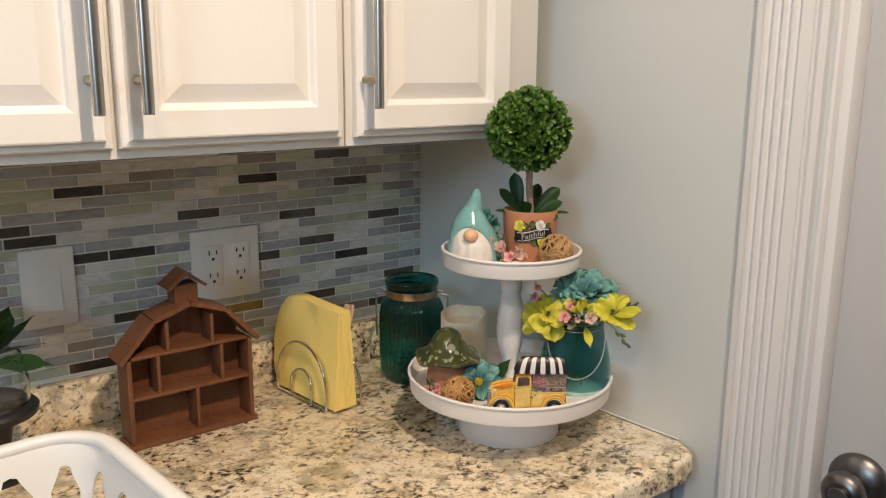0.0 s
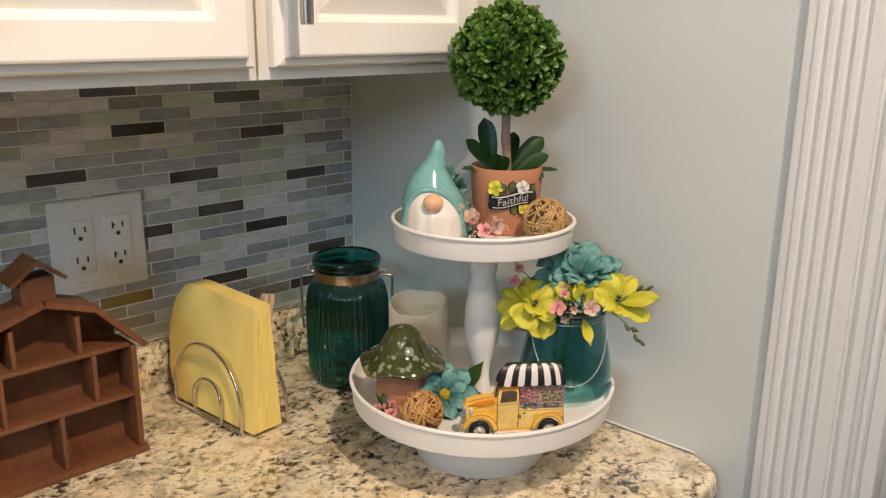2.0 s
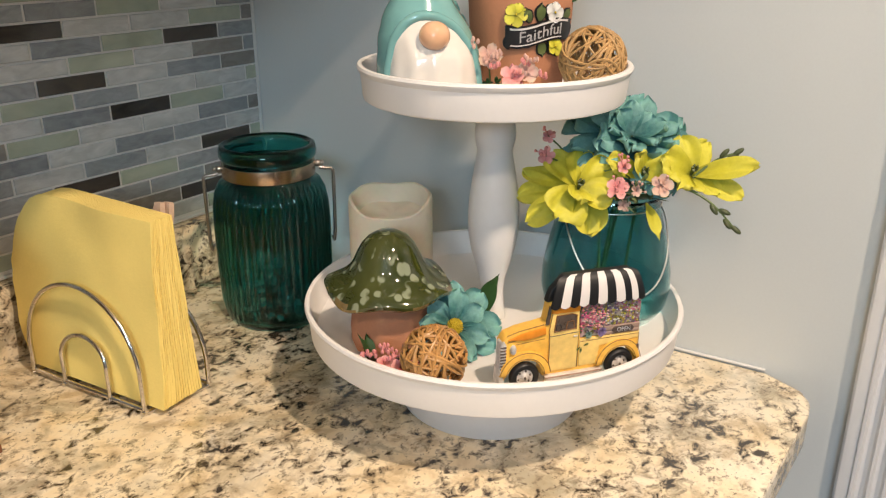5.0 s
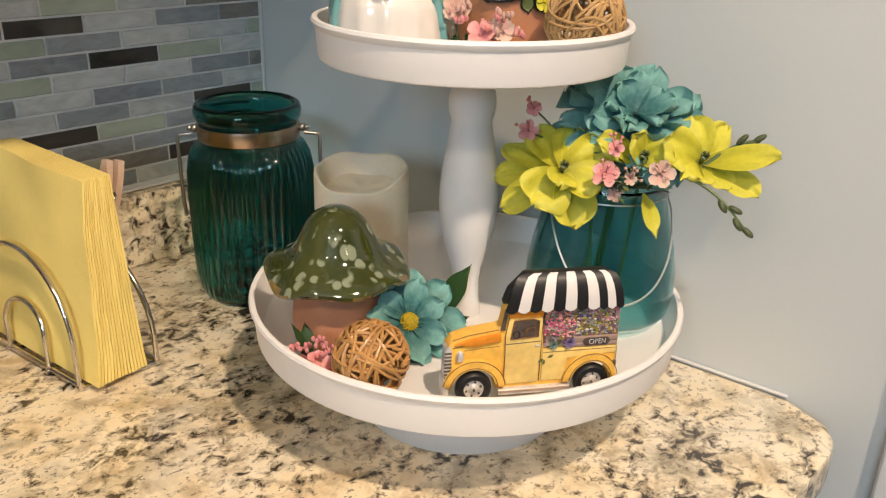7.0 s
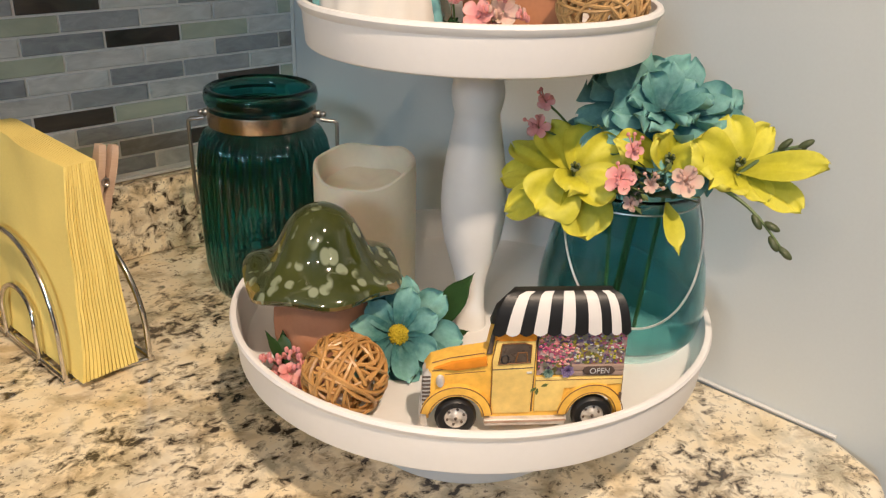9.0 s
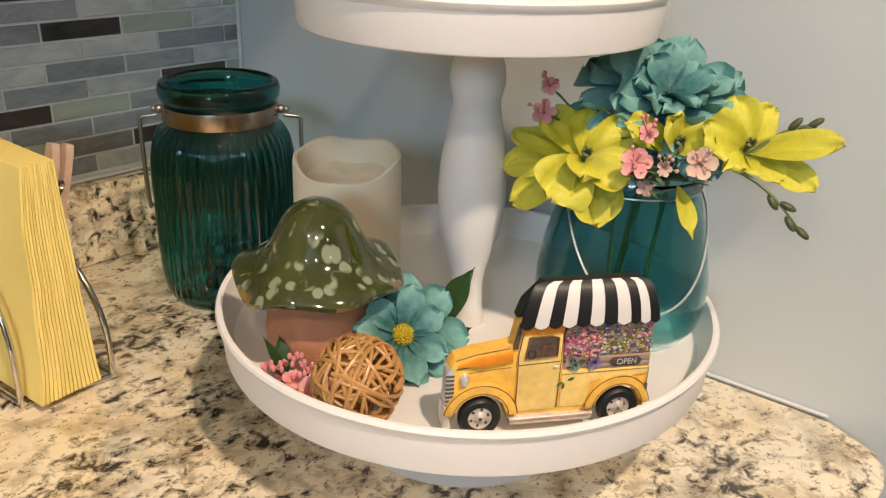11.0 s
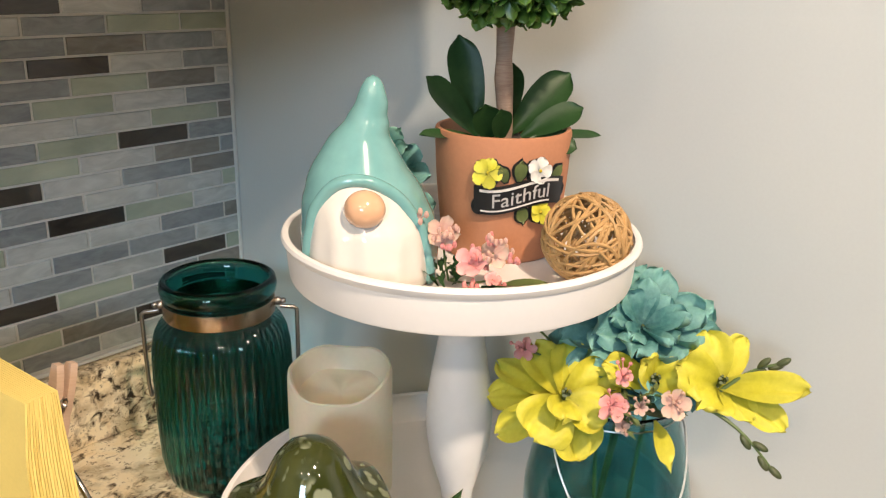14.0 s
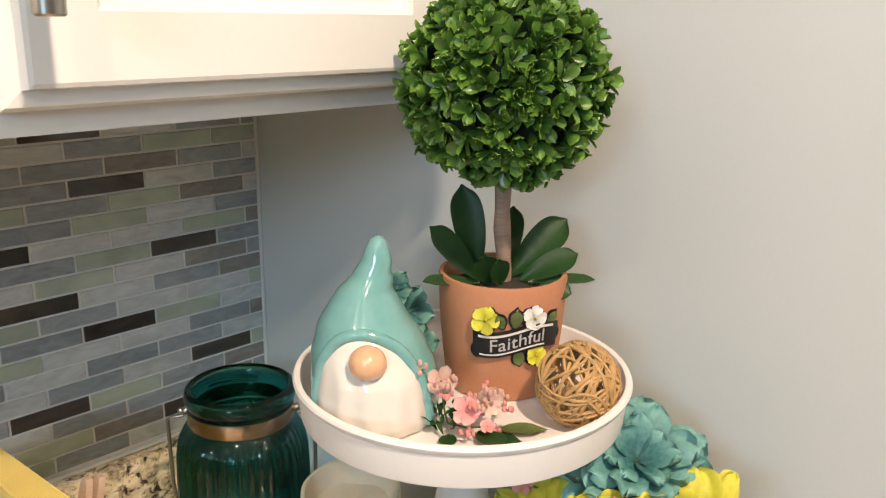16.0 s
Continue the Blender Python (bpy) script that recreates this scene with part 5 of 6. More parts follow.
def bouquet():
    base = Vector((-0.064, -0.469, FLOOR1 + 0.005))
    b = thing("bouquet", Matrix.Translation(base), "fabric bouquet of yellow, teal and pink flowers in the vase", "artificial flower")
    rng = random.Random(51)

    def stem(to, name="stem", r=0.0013):
        bm = bmesh.new()
        to = Vector(to)
        foot = Vector((rng.uniform(-0.02, 0.02), rng.uniform(-0.02, 0.02), 0.003))
        neck = Vector((max(-0.022, min(0.022, to.x * 0.35)), max(-0.022, min(0.022, to.y * 0.35)), 0.098))
        pts = ([foot.lerp(neck, i / 4) for i in range(4)] if r > 0.001 else []) + [neck.lerp(to, (i / 5)) + Vector((0, 0, 0.006 * math.sin(math.pi * i / 5))) for i in range(6)]
        tube(bm, pts, r, 6)
        part(name, bm, M_GREENSTEM, b)

    def head(name, at, way, rings, material, label, centre=None):
        f = new(name)
        f.parent = b
        f.empty_display_size = 0.01
        tagged(f, label)
        for n, L, wd, lift, off, cup, curl, ruf, dz in rings:
            for k in range(n):
                bm = bmesh.new()
                petal(bm, facing(at, way) @ pose(0, 0, dz, 0, 0, 360 * k / n + off + rng.uniform(-9, 9)) @ pose(0.0015, 0, 0, rng.uniform(-14, 14), -(lift + rng.uniform(-9, 9)), 0), L * rng.uniform(0.88, 1.1), wd * rng.uniform(0.9, 1.1), cup, curl, ruf, 7, 6, 0.0, 0.22, rng.random() * 6)
                part("petal", bm, material, f)
        if centre:
            bm = bmesh.new()
            ball(bm, Vector(at) + Vector(way).normalized() * 0.003, centre, 12, 8)
            part("centre", bm, M_OLIVELEAF, f)

    def rel(x, y, z):
        return Vector((x, y, z)) - base

    yl, yr, tl = rel(-0.1191, -0.4666, 1.1025), rel(-0.0570, -0.5285, 1.1090), rel(-0.0590, -0.4790, 1.1310)
    RIGHT, NEAR = Vector((0.736, -0.677, 0)), Vector((-0.677, -0.736, 0))

    def loose(name, at, petals, material, label):
        """A flower of broad loose petals: where each tip lies (right, near, up), its width, droop and facing."""
        f = new(name)
        f.parent = b
        f.empty_display_size = 0.01
        tagged(f, label)
        for right, near, up, wide, droop, tilt in petals:
            tip = RIGHT * right + NEAR * near + Vector((0, 0, up))
            x = tip.normalized()
            z = NEAR * 0.75 + Vector((0, 0, 0.65)) + RIGHT * tilt
            z = (z - x * z.dot(x)).normalized()
            m = Matrix.Translation(at) @ Matrix((x, z.cross(x), z)).transposed().to_4x4()
            bm = bmesh.new()
            petal(bm, m @ pose(0.001, 0, 0, rng.uniform(-10, 10), -math.degrees(math.atan(droop)), 0), tip.length, wide * 1.22, 0.14, droop, 0.085, 12, 10, 0.0, 0.42, rng.random() * 6)
            part("petal", bm, material, f)
        bm = bmesh.new()
        for k in range(7):
            e = Vector(at) + NEAR * (0.006 + 0.001 * math.sin(k * 2.0)) + RIGHT * 0.0022 * math.cos(k * 0.9) + Vector((0, 0, 0.007 + 0.0022 * math.sin(k * 0.9)))
            tube(bm, [at, (Vector(at) + e) / 2 + Vector((0, 0, 0.0008)), e], [0.0008, 0.0007, 0.0010], 5)
        part("stamen", bm, M_OLIVELEAF, f)

    loose("yellow_flower", yl, [(0.011, 0.008, -0.033, 0.027, 0.16, 0.1), (-0.018, 0.010, -0.018, 0.029, 0.14, -0.1), (-0.034, -0.012, -0.028, 0.016, 0.10, -0.2), (-0.036, -0.030, -0.012, 0.017, 0.10, -0.3), (-0.030, -0.036, 0.006, 0.016, 0.08, -0.2), (-0.012, -0.030, 0.020, 0.021, 0.06, 0.0),
                               (0.012, -0.026, 0.020, 0.022, 0.06, 0.0), (0.029, -0.004, 0.014, 0.024, 0.10, 0.3), (0.022, 0.013, -0.006, 0.023, 0.14, 0.2), (-0.004, 0.016, -0.004, 0.018, 0.20, 0.0)], M_YELLOW, "large yellow flower, broad drooping petals")
    loose("yellow_flower", yr, [(-0.026, 0.004, 0.016, 0.022, 0.08, -0.5), (-0.016, 0.016, -0.004, 0.025, 0.12, -0.3), (0.034, 0.034, 0.014, 0.0155, 0.06, 0.1), (0.026, 0.030, -0.012, 0.0155, 0.08, 0.2), (0.011, 0.022, -0.010, 0.014, 0.10, 0.0), (-0.002, -0.020, 0.024, 0.021, 0.06, -0.2), (0.024, -0.024, 0.018, 0.015, 0.05, 0.3)], M_YELLOW, "open yellow lily-like flower")
    loose("yellow_flower", rel(-0.0790, -0.4990, 1.1080), [(-0.030, 0.004, 0.016, 0.016, 0.10, -0.2), (0.016, 0.010, 0.012, 0.018, 0.10, 0.3), (-0.010, 0.010, 0.020, 0.017, 0.14, 0.0), (0.012, -0.016, 0.018, 0.018, 0.10, 0.2)], M_YELLOW, "yellow flower half hidden")
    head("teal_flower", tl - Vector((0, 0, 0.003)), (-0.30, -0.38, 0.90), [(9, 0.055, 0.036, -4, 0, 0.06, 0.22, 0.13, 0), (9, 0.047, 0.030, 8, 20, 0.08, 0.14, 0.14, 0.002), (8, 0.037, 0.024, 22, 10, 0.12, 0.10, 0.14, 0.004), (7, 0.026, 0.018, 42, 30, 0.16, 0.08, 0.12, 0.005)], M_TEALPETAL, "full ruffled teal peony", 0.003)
    for at in (yl, yr, tl, rel(-0.0790, -0.4990, 1.1080)):
        stem(at - Vector((0, 0, 0.002)))
    for (x, y, z), s, m_ in (((-0.1160, -0.4955, 1.1075), 0.0088, M_PINK), ((-0.1060, -0.4950, 1.1210), 0.0052, M_PINK), ((-0.0890, -0.5180, 1.1065), 0.0092, M_PALEPINK), ((-0.1060, -0.4970, 1.0920), 0.0045, M_PALEPINK), ((-0.0980, -0.5030, 1.1020), 0.0045, M_PALEPINK), ((-0.1180, -0.4380, 1.1230), 0.0070, M_PINK), ((-0.1100, -0.4350, 1.1360), 0.0055, M_PINK)):
        at = rel(x, y, z)
        bm = bmesh.new()
        blossom(bm, facing(at, (-0.65, -0.65, 0.35)), 5, s, s * 0.8, 20, rng, 0.1, 0.06, 0.03)
        for _ in range(7):
            e = at + Vector((rng.uniform(-0.006, 0.006), rng.uniform(-0.006, 0.006), rng.uniform(-0.002, 0.009)))
            ball(bm, e, 0.0012, 7, 5)
            tube(bm, [at, (at + e) / 2 + Vector((0, 0, 0.0005)), e], 0.0004, 4)
        part("pink_blossom", bm, m_, b, "small pink blossom cluster")
        stem(at, r=0.0007)
    for (x, y, z), ang, lift, L, wd, m_ in (((-0.0960, -0.4880, 1.0900), -150, 35, 0.030, 0.020, M_DARKLEAF), ((-0.0800, -0.4920, 1.0880), -80, 20, 0.030, 0.020, M_OLIVELEAF), ((-0.0860, -0.5060, 1.0900), -105, -50, 0.030, 0.014, M_YELLOW), ((-0.060, -0.455, 1.10), 160, 10, 0.045, 0.022, M_DARKLEAF), ((-0.050, -0.50, 1.10), -20, 10, 0.035, 0.018, M_DARKLEAF)):
        bm = bmesh.new()
        petal(bm, Matrix.Translation(rel(x, y, z)) @ pose(0, 0, 0, 0, 0, ang) @ pose(0, 0, 0, 0, -lift, 0), L, wd, 0.12, 0.12, 0.02, 7, 4, 0.15, 0.2)
        part("leaf", bm, m_, b)
    bm = bmesh.new()
    for _ in range(60):
        o = rel(-0.0900 + rng.uniform(-0.020, 0.018), -0.4950 + rng.uniform(-0.014, 0.014), 1.088 + rng.uniform(0, 0.020))
        petal(bm, Matrix.Translation(o) @ pose(0, 0, 0, 0, 0, rng.uniform(0, 360)) @ pose(0, 0, 0, 0, -rng.uniform(0, 70), 0), rng.uniform(0.006, 0.012), 0.0035, 0.1, 0.1, 0, 3, 2, 0.1)
    part("filler", bm, M_OLIVELEAF, b, "fine green filler leaves", kind="stuff")
    for tip, start in ((rel(-0.0700, -0.5690, 1.0785), rel(-0.0760, -0.5330, 1.1040)), (rel(-0.0420, -0.5560, 1.1270), rel(-0.0600, -0.5300, 1.1060))):
        bm = bmesh.new()
        pts = [start.lerp(tip, i / 7) + Vector((0, 0, 0.004 * math.sin(math.pi * i / 7))) for i in range(8)]
        tube(bm, pts, [0.0013 - 0.0001 * i for i in range(8)], 6)
        s = part("sprig", bm, M_GREENSTEM, b, "green sprig with small buds")
        along = (tip - start).normalized()
        for i in (4, 5, 6, 7):
            bm = bmesh.new()
            side = along.cross(Vector((0.65, 0.76, 0))).normalized() * (0.0022 if i % 2 else -0.0022) * (i < 7)
            ball(bm, (0, 0, 0), 0.0022, 10, 8, m=facing(pts[i] + side + along * 0.0015, along + side * 120), squash=(1.0, 0.9, 2.1))
            part("bud", bm, M_BUD, s)


bouquet()

# ---- worktop things ----


def ribbed_jar():
    j = thing("glass_jar", pose(-0.1235, -0.1420, TOP), "ribbed teal glass jar with copper band and wire handle", "jar")

    def ribs(a, r, z):
        return (r * (1 + 0.020 * math.cos(44 * a)) if 0.010 < z < 0.142 and r > 0.046 else r), z

    outer = [(0, 0.0), (0.044, 0.0), (0.0495, 0.003), (0.0520, 0.009), (0.0540, 0.025), (0.0550, 0.060), (0.0552, 0.100), (0.0545, 0.118), (0.0520, 0.132), (0.0475, 0.141), (0.0430, 0.1445), (0.0412, 0.148), (0.0412, 0.160), (0.0430, 0.163), (0.0458, 0.166), (0.0464, 0.1715), (0.0450, 0.1765), (0.0420, 0.1780)]
    inner = [(0.0395, 0.1765), (0.0378, 0.170), (0.0372, 0.150), (0.0400, 0.1425), (0.0450, 0.137), (0.0490, 0.128), (0.0512, 0.115), (0.0518, 0.100), (0.0516, 0.060), (0.0505, 0.025), (0.0480, 0.010), (0.044, 0.0065), (0, 0.006)]
    bm = bmesh.new()
    lathe(bm, outer + inner, 264, shape=ribs)
    part("glass_body", bm, M_TEALGLASS, j, "vertically ribbed teal glass", sharp=60).visible_shadow = False
    bm = bmesh.new()
    lathe(bm, [(0.0418, 0.1475), (0.0440, 0.1475), (0.0443, 0.149), (0.0443, 0.1585), (0.0440, 0.160), (0.0418, 0.160), (0.0418, 0.1475)], 64)
    part("neck_band", bm, M_COPPER, j, "copper band")
    side = Vector((0.76, -0.65, 0)).normalized()
    for s in (-1, 1):
        bm = bmesh.new()
        ball(bm, side * s * 0.0462 + Vector((0, 0, 0.1545)), 0.0036, 14, 10)
        ball(bm, side * s * 0.0505 + Vector((0, 0, 0.1545)), 0.0026, 12, 8)
        part("lug", bm, M_STEEL, j)
        bm = bmesh.new()
        drop = [(0.048, 0.1500), (0.053, 0.1492), (0.0590, 0.1488), (0.0612, 0.1470), (0.0614, 0.1430), (0.0612, 0.110), (0.0608, 0.085), (0.0595, 0.074)]
        tube(bm, [side * s * r + Vector((0, 0, z)) for r, z in drop], 0.0017, 10)
        part("handle_arm", bm, M_STEEL, j)
    back = Vector((0.65, 0.76, 0)).normalized()
    bm = bmesh.new()
    tube(bm, [(side * math.cos(a) + back * math.sin(a)) * 0.0598 + Vector((0, 0, 0.074 - 0.004 * math.sin(a))) for a in [math.pi * i / 20 for i in range(21)]], 0.0014, 8)
    part("handle_bow", bm, M_STEEL, j)
    rng = random.Random(61)
    bm = bmesh.new()
    for k in range(230):
        a, rr = rng.uniform(0, 6.283), 0.045 * math.sqrt(rng.random())
        z = rng.uniform(0.009, 0.062)
        s = rng.uniform(0.0042, 0.0068)
        made = bmesh.ops.create_icosphere(bm, subdivisions=1, radius=s)["verts"]
        bmesh.ops.transform(bm, matrix=pose(rr * math.cos(a), rr * math.sin(a), z, rng.uniform(0, 180), rng.uniform(0, 180), 0) @ Matrix.Diagonal((1, 0.85, 0.6, 1)), verts=made)
    solo("glass_pebbles", bm, M_PEBBLE, "teal and pale green glass pebbles filling the jar", "pebbles", "stuff", m=pose(-0.1235, -0.1420, TOP))


ribbed_jar()


def napkin_stand():
    ang = math.degrees(math.atan2(-0.988, 0.102))
    m = pose(-0.3345, -0.0580, TOP, 0, 0, ang)       # x runs along the stack, y to its thickness
    h = thing("napkin_holder", m, "chrome wire napkin holder with nested arches", "napkin holder")
    r = 0.0021

    def arch(y, u0, u1, top, lean):
        pts = [(u0, y, 0.005)]
        n = 22
        for i in range(n + 1):
            a = math.pi * i / n
            pts.append(((u0 + u1) / 2 - (u1 - u0) / 2 * math.cos(a), y + lean * math.sin(a), 0.030 + (top - 0.030) * math.sin(a)))
        return pts + [(u1, y, 0.005)]

    for y, lean, end in ((-0.0040, 0.003, 0.138), (0.0530, -0.003, 0.152)):
        bm = bmesh.new()
        tube(bm, arch(y, 0.001, end, 0.098, lean), r, 10)
        part("large_arch", bm, M_CHROME, h)
        bm = bmesh.new()
        tube(bm, arch(y, 0.042, 0.098, 0.053, lean), r, 10)
        part("small_arch", bm, M_CHROME, h)
        bm = bmesh.new()
        tube(bm, [(0.0, y, 0.0045), (end + 0.002, y, 0.0045)], r, 10)
        part("side_rail", bm, M_CHROME, h)
    for u in (0.001, 0.042, 0.098, 0.138):
        bm = bmesh.new()
        tube(bm, [(u, -0.0075, 0.0024), (u, -0.004, 0.0022), (u + 0.012 * (u > 0.12), 0.053, 0.0022), (u + 0.013 * (u > 0.12), 0.0565, 0.0024)], r, 10)
        part("cross_bar", bm, M_CHROME, h)

    # folded paper sheets, looser at the foot than at the top
    s = thing("napkin_stack", m @ pose(0, 0, 0.0068), "stack of folded yellow paper napkins in the holder", "napkins")
    rng = random.Random(71)
    n = 15
    L, H = 0.155, 0.162
    for k in range(n):
        q = k / (n - 1)
        bm = bmesh.new()
        ins = rng.uniform(0, 0.0022)
        rows = []
        nu, nv = 14, 14
        y_foot, y_top = 0.0005 + 0.040 * q, 0.0100 + 0.0215 * q
        th = 0.0021
        for side in (0, 1):
            grid = []
            for i in range(nu + 1):
                u = i / nu
                row = []
                for j in range(nv + 1):
                    v = j / nv
                    x = ins - 0.008 + (L + 0.008 - ins - 0.001 * rng.random()) * u
                    z = H * v
                    if u < 0.30:
                        cut = (1 - u / 0.30)
                        z *= 1 - 0.19 * cut ** 2.2
                        x -= 0.016 * math.sin(math.pi * min(1, v * 1.02)) ** 0.9 * cut
                    z -= 0.006 * u * v
                    y = y_foot + (y_top - y_foot) * v ** 0.8
                    y += (0.0034 * noise.noise(Vector((x * 26, z * 26, 1.5))) + 0.0012 * noise.noise(Vector((x * 90, z * 90, 7)))) * (1 - q) * min(1, 4 * v)
                    y += side * th * (1 - 0.45 * v)
                    row.append(bm.verts.new((x, y, z)))
                grid.append(row)
            rows.append(grid)
        for i in range(nu):
            for j in range(nv):
                bm.faces.new((rows[0][i][j], rows[0][i + 1][j], rows[0][i + 1][j + 1], rows[0][i][j + 1]))
                bm.faces.new((rows[1][i][j], rows[1][i][j + 1], rows[1][i + 1][j + 1], rows[1][i + 1][j]))
        for i in range(nu):
            for j in (0, nv):
                bm.faces.new((rows[0][i][j], rows[1][i][j], rows[1][i + 1][j], rows[0][i + 1][j]))
        for j in range(nv):
            for i in (0, nu):
                bm.faces.new((rows[0][i][j], rows[0][i][j + 1], rows[1][i][j + 1], rows[1][i][j]))
        part("napkin", bm, M_NAPKIN, s)

    # wooden peg clipped to the far side of the stack
    p = thing("clothes_peg", m @ pose(0.1167, 0.0425, 0.106, -14, 0, 0), "pale wooden clothes peg with steel spring on the napkins", "clothes peg")
    for dy, lean in ((0.0004, 1), (0.0064, -3)):
        bm = bmesh.new()
        prism(bm, [(-0.0050, 0.0), (0.0050, 0.0), (0.0050, 0.016), (0.0040, 0.020), (0.0050, 0.024), (0.0050, 0.040), (0.0042, 0.050), (0.0030, 0.056), (-0.0030, 0.056), (-0.0042, 0.050), (-0.0050, 0.040), (-0.0050, 0.024), (-0.0040, 0.020), (-0.0050, 0.016)], -0.0026, 0.0026, m=pose(0, dy, 0, 90 + lean, 0, 0))
        part("peg_half", bm, M_PEG, p)
    bm = bmesh.new()
    tube(bm, [(-0.0062 + 0.0124 * i / 48, 0.0033 + 0.0030 * math.cos(i * 0.9), 0.030 + 0.0030 * math.sin(i * 0.9)) for i in range(49)], 0.0007, 6)
    part("spring", bm, M_STEEL, p)


napkin_stand()


def barn_shelf():
    w, d = 0.1850, 0.044
    m = pose(-0.5145, -0.1500, TOP, 0, 0, 0.8)
    b = thing("barn_shelf", m, "red-brown wooden barn-shaped shadow box with empty compartments", "display shelf")
    t, hw = 0.0065, w / 2
    eave, knee_x, knee_z, peak = 0.131, 0.050, 0.1795, 0.1965

    def board(name, lo, hi, bevel=0.0009):
        bm = bmesh.new()
        box(bm, lo, hi, bevel)
        part(name, bm, M_BARN, b)

    board("base_board", (-hw - 0.004, -0.003, 0), (hw + 0.004, d, 0.0075))
    for s in (-1, 1):
        board("side_board", (s * hw - (t if s > 0 else 0), 0, 0.0076), (s * hw + (0 if s > 0 else t), d, eave))
    board("shelf", (-hw + t, 0.001, 0.0705), (hw - t, d - 0.005, 0.0755))
    board("shelf", (-hw + t, 0.001, 0.1300), (hw - t, d - 0.005, 0.1350))
    board("divider", (0.004, 0.002, 0.0076), (0.009, d - 0.005, 0.0704))
    for x in (-0.048, 0.046):
        board("divider", (x - 0.0025, 0.002, 0.0756), (x + 0.0025, d - 0.005, 0.1299))
    for x in (-0.033, 0.033):
        board("divider", (x - 0.0025, 0.002, 0.1351), (x + 0.0025, d - 0.005, 0.178))
    up = Matrix(((1, 0, 0, 0), (0, 0, 1, 0), (0, 1, 0, 0), (0, 0, 0, 1)))
    bm = bmesh.new()
    prism(bm, [(-hw + t, 0.0076), (hw - t, 0.0076), (hw - t, eave + 0.0125), (knee_x, knee_z + 0.004), (0, peak + 0.004), (-knee_x, knee_z + 0.004), (-hw + t, eave + 0.0125)], d - 0.0048, d - 0.0005, m=up)
    part("back_board", bm, M_BARN, b)
    for s in (-1, 1):
        for (x0, z0), (x1, z1), nm in (((hw + 0.007, eave - 0.004), (knee_x, knee_z + 0.001), "roof_board"), ((knee_x + 0.001, knee_z), (0.0, peak), "roof_board")):
            dx, dz = x1 - x0, z1 - z0
            n = Vector((-dz, dx)).normalized()
            if n.y < 0:
                n = -n
            bm = bmesh.new()
            prism(bm, [(s * x0, z0), (s * x1, z1), (s * (x1 + n.x * 0.0065), z1 + n.y * 0.0065), (s * (x0 + n.x * 0.0065), z0 + n.y * 0.0065)], -0.005, d, m=up)
            part(nm, bm, M_BARN, b)
    bm = bmesh.new()
    box(bm, (-0.017, 0.008, peak), (0.017, d - 0.006, peak + 0.029), 0.0008)
    cup = part("cupola", bm, M_BARN, b, "small cupola")
    for s in (-1, 1):
        bm = bmesh.new()
        prism(bm, [(s * 0.026, peak + 0.0235), (0.0, peak + 0.0435), (0.0, peak + 0.0490), (s * 0.0290, peak + 0.0265)], 0.002, d - 0.001, m=up)
        part("cupola_roof", bm, M_BARN, cup)


barn_shelf()


def corner_plant():
    px, py = -0.774, -0.112
    s = thing("pedestal_stand", pose(px, py, TOP), "black round pedestal stand on the worktop", "stand")
    bm = bmesh.new()
    lathe(bm, [(0, 0), (0.050, 0), (0.050, 0.006), (0.030, 0.014), (0.024, 0.040), (0.030, 0.075), (0.060, 0.084), (0.062, 0.092), (0.058, 0.096), (0, 0.096)], 44)
    part("pedestal", bm, M_BLACK, s)
    v = thing("clear_vase", pose(px, py, TOP + 0.0962), "clear glass vase with dark leaves and pink blossom", "vase")
    bm = bmesh.new()
    lathe(bm, [(0, 0), (0.046, 0), (0.052, 0.004), (0.053, 0.030), (0.050, 0.055), (0.046, 0.066), (0.0435, 0.066), (0.047, 0.054), (0.050, 0.030), (0.049, 0.007), (0, 0.006)], 44)
    part("glass_body", bm, M_CLEARGLASS, v).visible_shadow = False
    rng = random.Random(81)
    for k in range(16):
        a = 360 * k / 16 + rng.uniform(-10, 10)
        bm = bmesh.new()
        petal(bm, pose(0.012 * math.cos(radians(a)), 0.012 * math.sin(radians(a)), 0.055 + 0.006 * (k % 3), 0, 0, a) @ pose(0, 0, 0, rng.uniform(-20, 20), -(rng.uniform(0, 12) if k % 2 else rng.uniform(35, 70)), 0), rng.uniform(0.070, 0.090), 0.036, 0.12, 0.16, 0.02, 8, 4, 0.15, 0.2)
        part("leaf", bm, M_DARKLEAF, v)
    for dx, dy, dz in ((0.004, -0.03, 0.122), (-0.03, -0.03, 0.128)):
        bm = bmesh.new()
        blossom(bm, facing((dx, dy, dz), (-0.2, -0.8, 0.4)), 6, 0.016, 0.013, 25, rng)
        part("blossom", bm, M_PINK, v)
        bm = bmesh.new()
        tube(bm, [(0, 0, 0.008), (dx * 0.5, dy * 0.5, 0.06), (dx, dy, dz)], 0.0012, 6)
        part("stem", bm, M_GREENSTEM, v)


corner_plant()


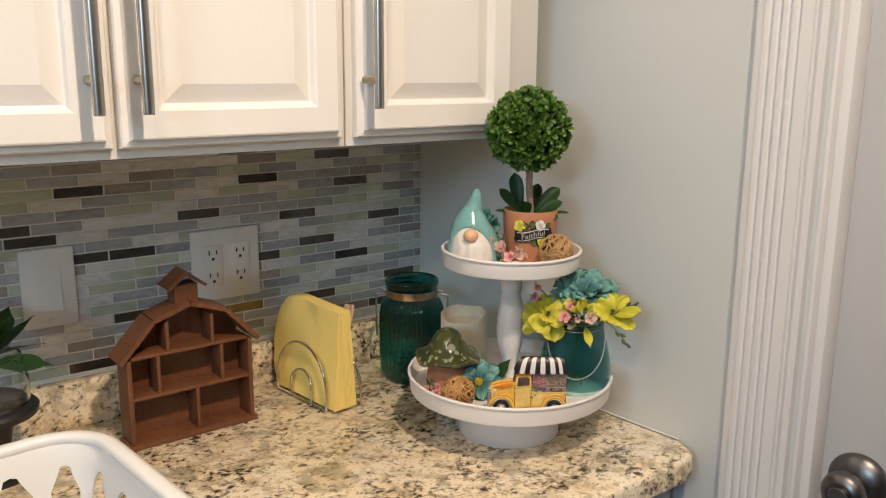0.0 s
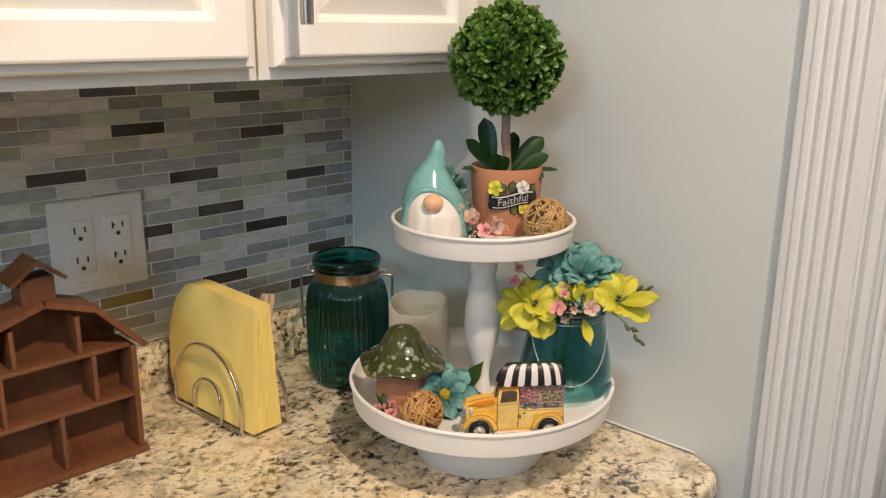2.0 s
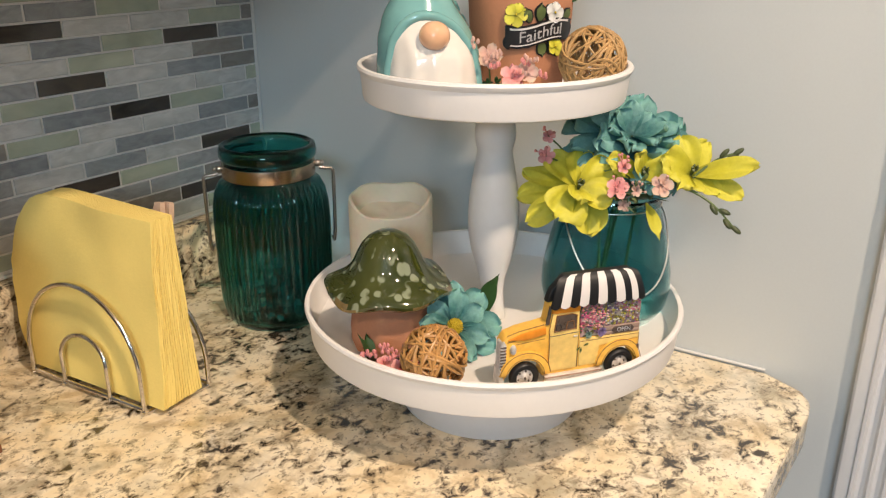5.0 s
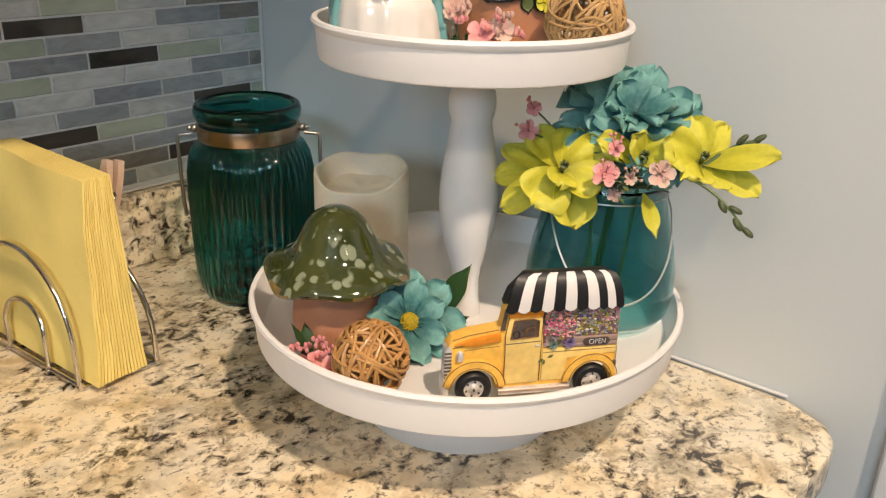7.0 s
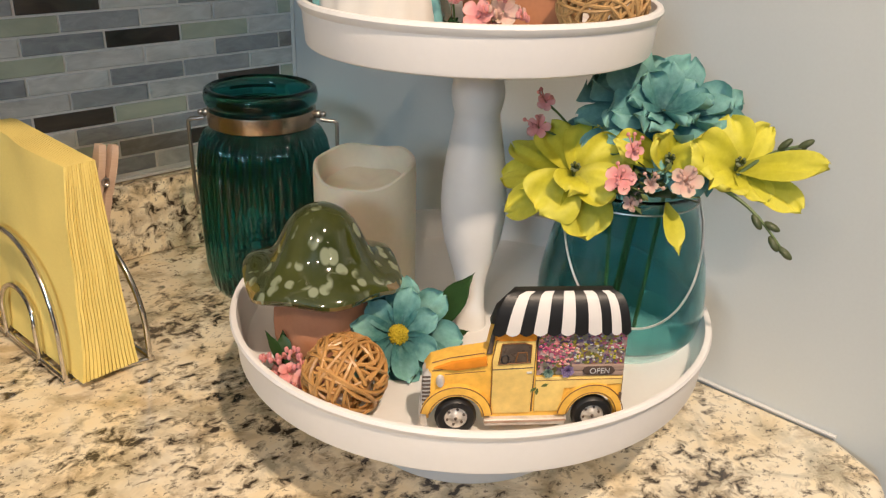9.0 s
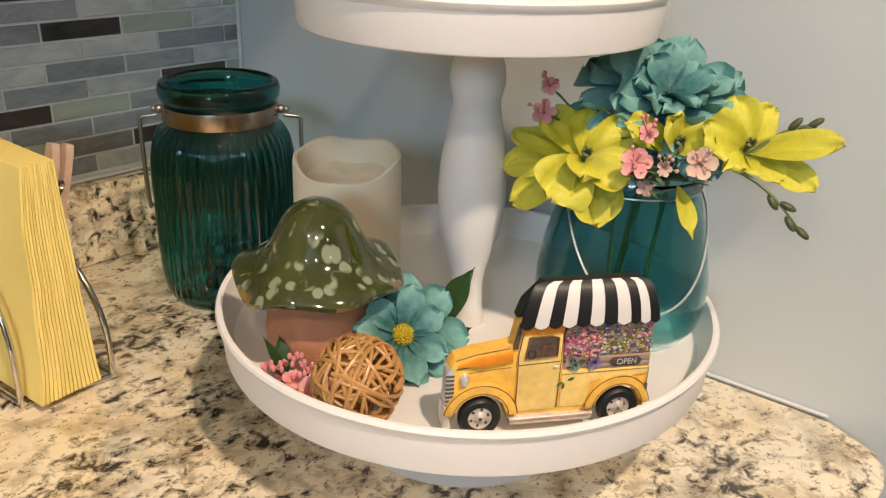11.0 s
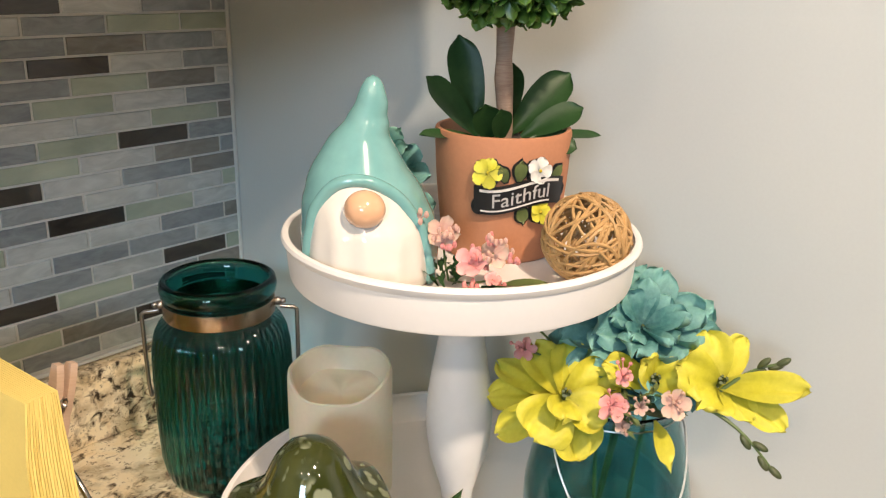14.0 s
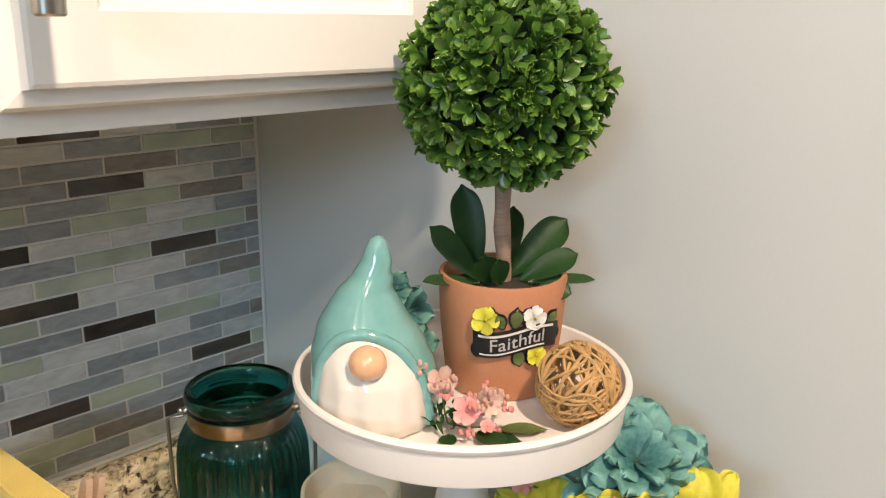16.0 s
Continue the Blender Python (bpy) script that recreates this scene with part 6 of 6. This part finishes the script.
def laundry_basket():
    """A rounded plastic basket: slotted sides between rounded corners, rolled rim."""
    wx, wy = 0.30, 0.30
    turn = pose(-0.7134, -0.4070, TOP, 0, 0, 5.4) @ pose(-wx / 2 - 0.013, -wy / 2 - 0.013, 0)
    b = thing("plastic_basket", turn, "white plastic basket with slotted sides and rolled rim", "basket")

    def rim_point(q, r=0.052, grow=0.0):
        """A point of the rounded rectangle, q from 0 to 1 round it."""
        hx, hy = wx / 2 - r, wy / 2 - r
        segs = [("l", 2 * hy), ("c", r * math.pi / 2), ("l", 2 * hx), ("c", r * math.pi / 2)] * 2
        total = sum(s for _, s in segs)
        d = (q % 1) * total
        rr = r + grow
        starts = [((hx + rr, -hy), 90), ((hx, hy), 0), ((hx, hy + rr), 180), ((-hx, hy), 90), ((-hx - rr, hy), 270), ((-hx, -hy), 180), ((-hx, -hy - rr), 0), ((hx, -hy), 270)]
        for (kind, length), (p, a) in zip(segs, starts):
            if d <= length:
                if kind == "l":
                    return Vector((p[0] + d * math.cos(radians(a)), p[1] + d * math.sin(radians(a)), 0))
                ang = radians(a) + d / r
                return Vector((p[0] + rr * math.cos(ang), p[1] + rr * math.sin(ang), 0))
            d -= length
        return Vector((hx + rr, -hy, 0))

    n = 120
    levels = [(0.0, -0.035), (0.008, -0.030), (0.046, -0.0225), (0.062, -0.020), (0.122, -0.0105), (0.140, -0.0075), (0.150, -0.0055), (0.160, -0.002)]

    def slot(k, i):
        """Whether this cell of the wall is open: tall slots with narrow ends."""
        return (k == 3 and i % 6 in (1, 2, 3, 4)) or (k in (2, 4) and i % 6 in (2, 3))

    def ease(k, i):
        """Rounds the ends of the slots: shift along the wall and up."""
        up = 1 if k in (4, 5) else -1
        if k in (3, 4):
            return 0.0, up * {1: -0.007, 2: 0.009, 4: 0.009, 5: -0.007}.get(i % 6, 0.0)
        if k in (2, 5):
            return {2: 0.35, 4: -0.35}.get(i % 6, 0.0), up * {2: -0.002, 4: -0.002}.get(i % 6, 0.0)
        return 0.0, 0.0

    bm = bmesh.new()
    loops = [[[bm.verts.new(rim_point((i + ease(k, i)[0]) / n, grow=g - 0.0028 * inner) + Vector((0, 0, z + ease(k, i)[1] + 0.0005))) for i in range(n)] for k, (z, g) in enumerate(levels)] for inner in (0, 1)]
    for k in range(len(levels) - 1):
        for i in range(n):
            j = (i + 1) % n
            if not slot(k, i):
                bm.faces.new((loops[0][k][i], loops[0][k][j], loops[0][k + 1][j], loops[0][k + 1][i]))
                bm.faces.new((loops[1][k][i], loops[1][k + 1][i], loops[1][k + 1][j], loops[1][k][j]))
            if slot(k, i) != slot(k, (i - 1) % n):
                bm.faces.new((loops[0][k][i], loops[0][k + 1][i], loops[1][k + 1][i], loops[1][k][i]))
            if slot(k, i) != slot(k - 1, i):
                bm.faces.new((loops[0][k][i], loops[0][k][j], loops[1][k][j], loops[1][k][i]))
    part("wall", bm, M_BASKET, b, "slotted basket wall", sharp=60)
    bm = bmesh.new()
    bm.faces.new([bm.verts.new(rim_point(i / n, grow=-0.036) + Vector((0, 0, 0.003))) for i in range(n)])
    part("bottom", bm, M_BASKET, b)
    bm = bmesh.new()
    prof = [(-0.004, 0.158), (0.012, 0.150), (0.0145, 0.152), (0.013, 0.164), (0.006, 0.1695), (-0.003, 0.170), (-0.007, 0.166)]
    rings = [[bm.verts.new(rim_point(i / n, grow=g) + Vector((0, 0, z))) for i in range(n)] for g, z in prof]
    for p, q in zip(rings, rings[1:] + rings[:1]):
        for i in range(n):
            bm.faces.new((p[i], p[(i + 1) % n], q[(i + 1) % n], q[i]))
    part("rim", bm, M_BASKET, b, "rolled basket rim", sharp=70)


laundry_basket()

# ---- mosaic sticks on the tiled wall ----
ROW0, PITCH, LONG = 1.2632, 0.01645, 0.0699
DARK = {(8, 4), (7, 2), (9, 1), (13, 2), (-2, 2), (4, 3), (5, 0), (0, 4), (12, 0), (1, 1), (-3, 4), (16, 8), (4, 9), (6, 8), (6, 7), (12, 7), (0, 8), (3, 5), (15, 0)}
GOLD = {(13, 4)}
bm = bmesh.new()
box(bm, (-1.25, -0.0004, 0.989), (-0.0005, 0.0012, 1.349))
solo("grout_bed", bm, M_GROUT, kind="structure")


def stick_mesh(length, material):
    bm = bmesh.new()
    h, w, c = PITCH / 2 - 0.0011, length / 2 - 0.0011, 0.0006
    a = [bm.verts.new((x * w, -0.0006, z * h)) for x, z in ((-1, -1), (1, -1), (1, 1), (-1, 1))]
    e = [bm.verts.new((x * w, -0.0011, z * h)) for x, z in ((-1, -1), (1, -1), (1, 1), (-1, 1))]
    f = [bm.verts.new((x * (w - c), -0.0016, z * (h - c))) for x, z in ((-1, -1), (1, -1), (1, 1), (-1, 1))]
    for p, q in ((a, e), (e, f)):
        for i in range(4):
            bm.faces.new((p[i], p[(i + 1) % 4], q[(i + 1) % 4], q[i]))
    bm.faces.new(f)
    return to_mesh("tile", bm, material, 20)


stick_cache = {}
rng = random.Random(99)
for row in range(-5, 17):
    z = ROW0 - PITCH * row
    first = -0.0185 if row % 2 == 0 else -0.0520
    spans = [(-0.0026, first)] + [(first - LONG * k, first - LONG * (k + 1)) for k in range(16)]
    last = ""
    for k, (xa, xb) in enumerate(spans):
        col = k - 1
        if xb < -1.2:
            break
        kind = rng.choice(["white"] * 6 + ["grey"] * 7 + ["green"] * 5 + ["taupe"] * 3)
        if kind == last and kind != "grey":
            kind = rng.choice(["grey", "white", "green"])
        if rng.random() < 0.02 and xb < -0.72:
            kind = "dark"
        if (row, col) in DARK:
            kind = "dark"
        if (row, col) in GOLD:
            kind = "gold"
        last = kind
        key = (round(abs(xb - xa), 4), kind)
        if key not in stick_cache:
            stick_cache[key] = stick_mesh(key[0], M_TILES[kind])
        ob = new("tile", stick_cache[key])
        ob.parent = wall_tiled
        ob.location = ((xa + xb) / 2, rng.uniform(-0.0004, 0.0002), z)
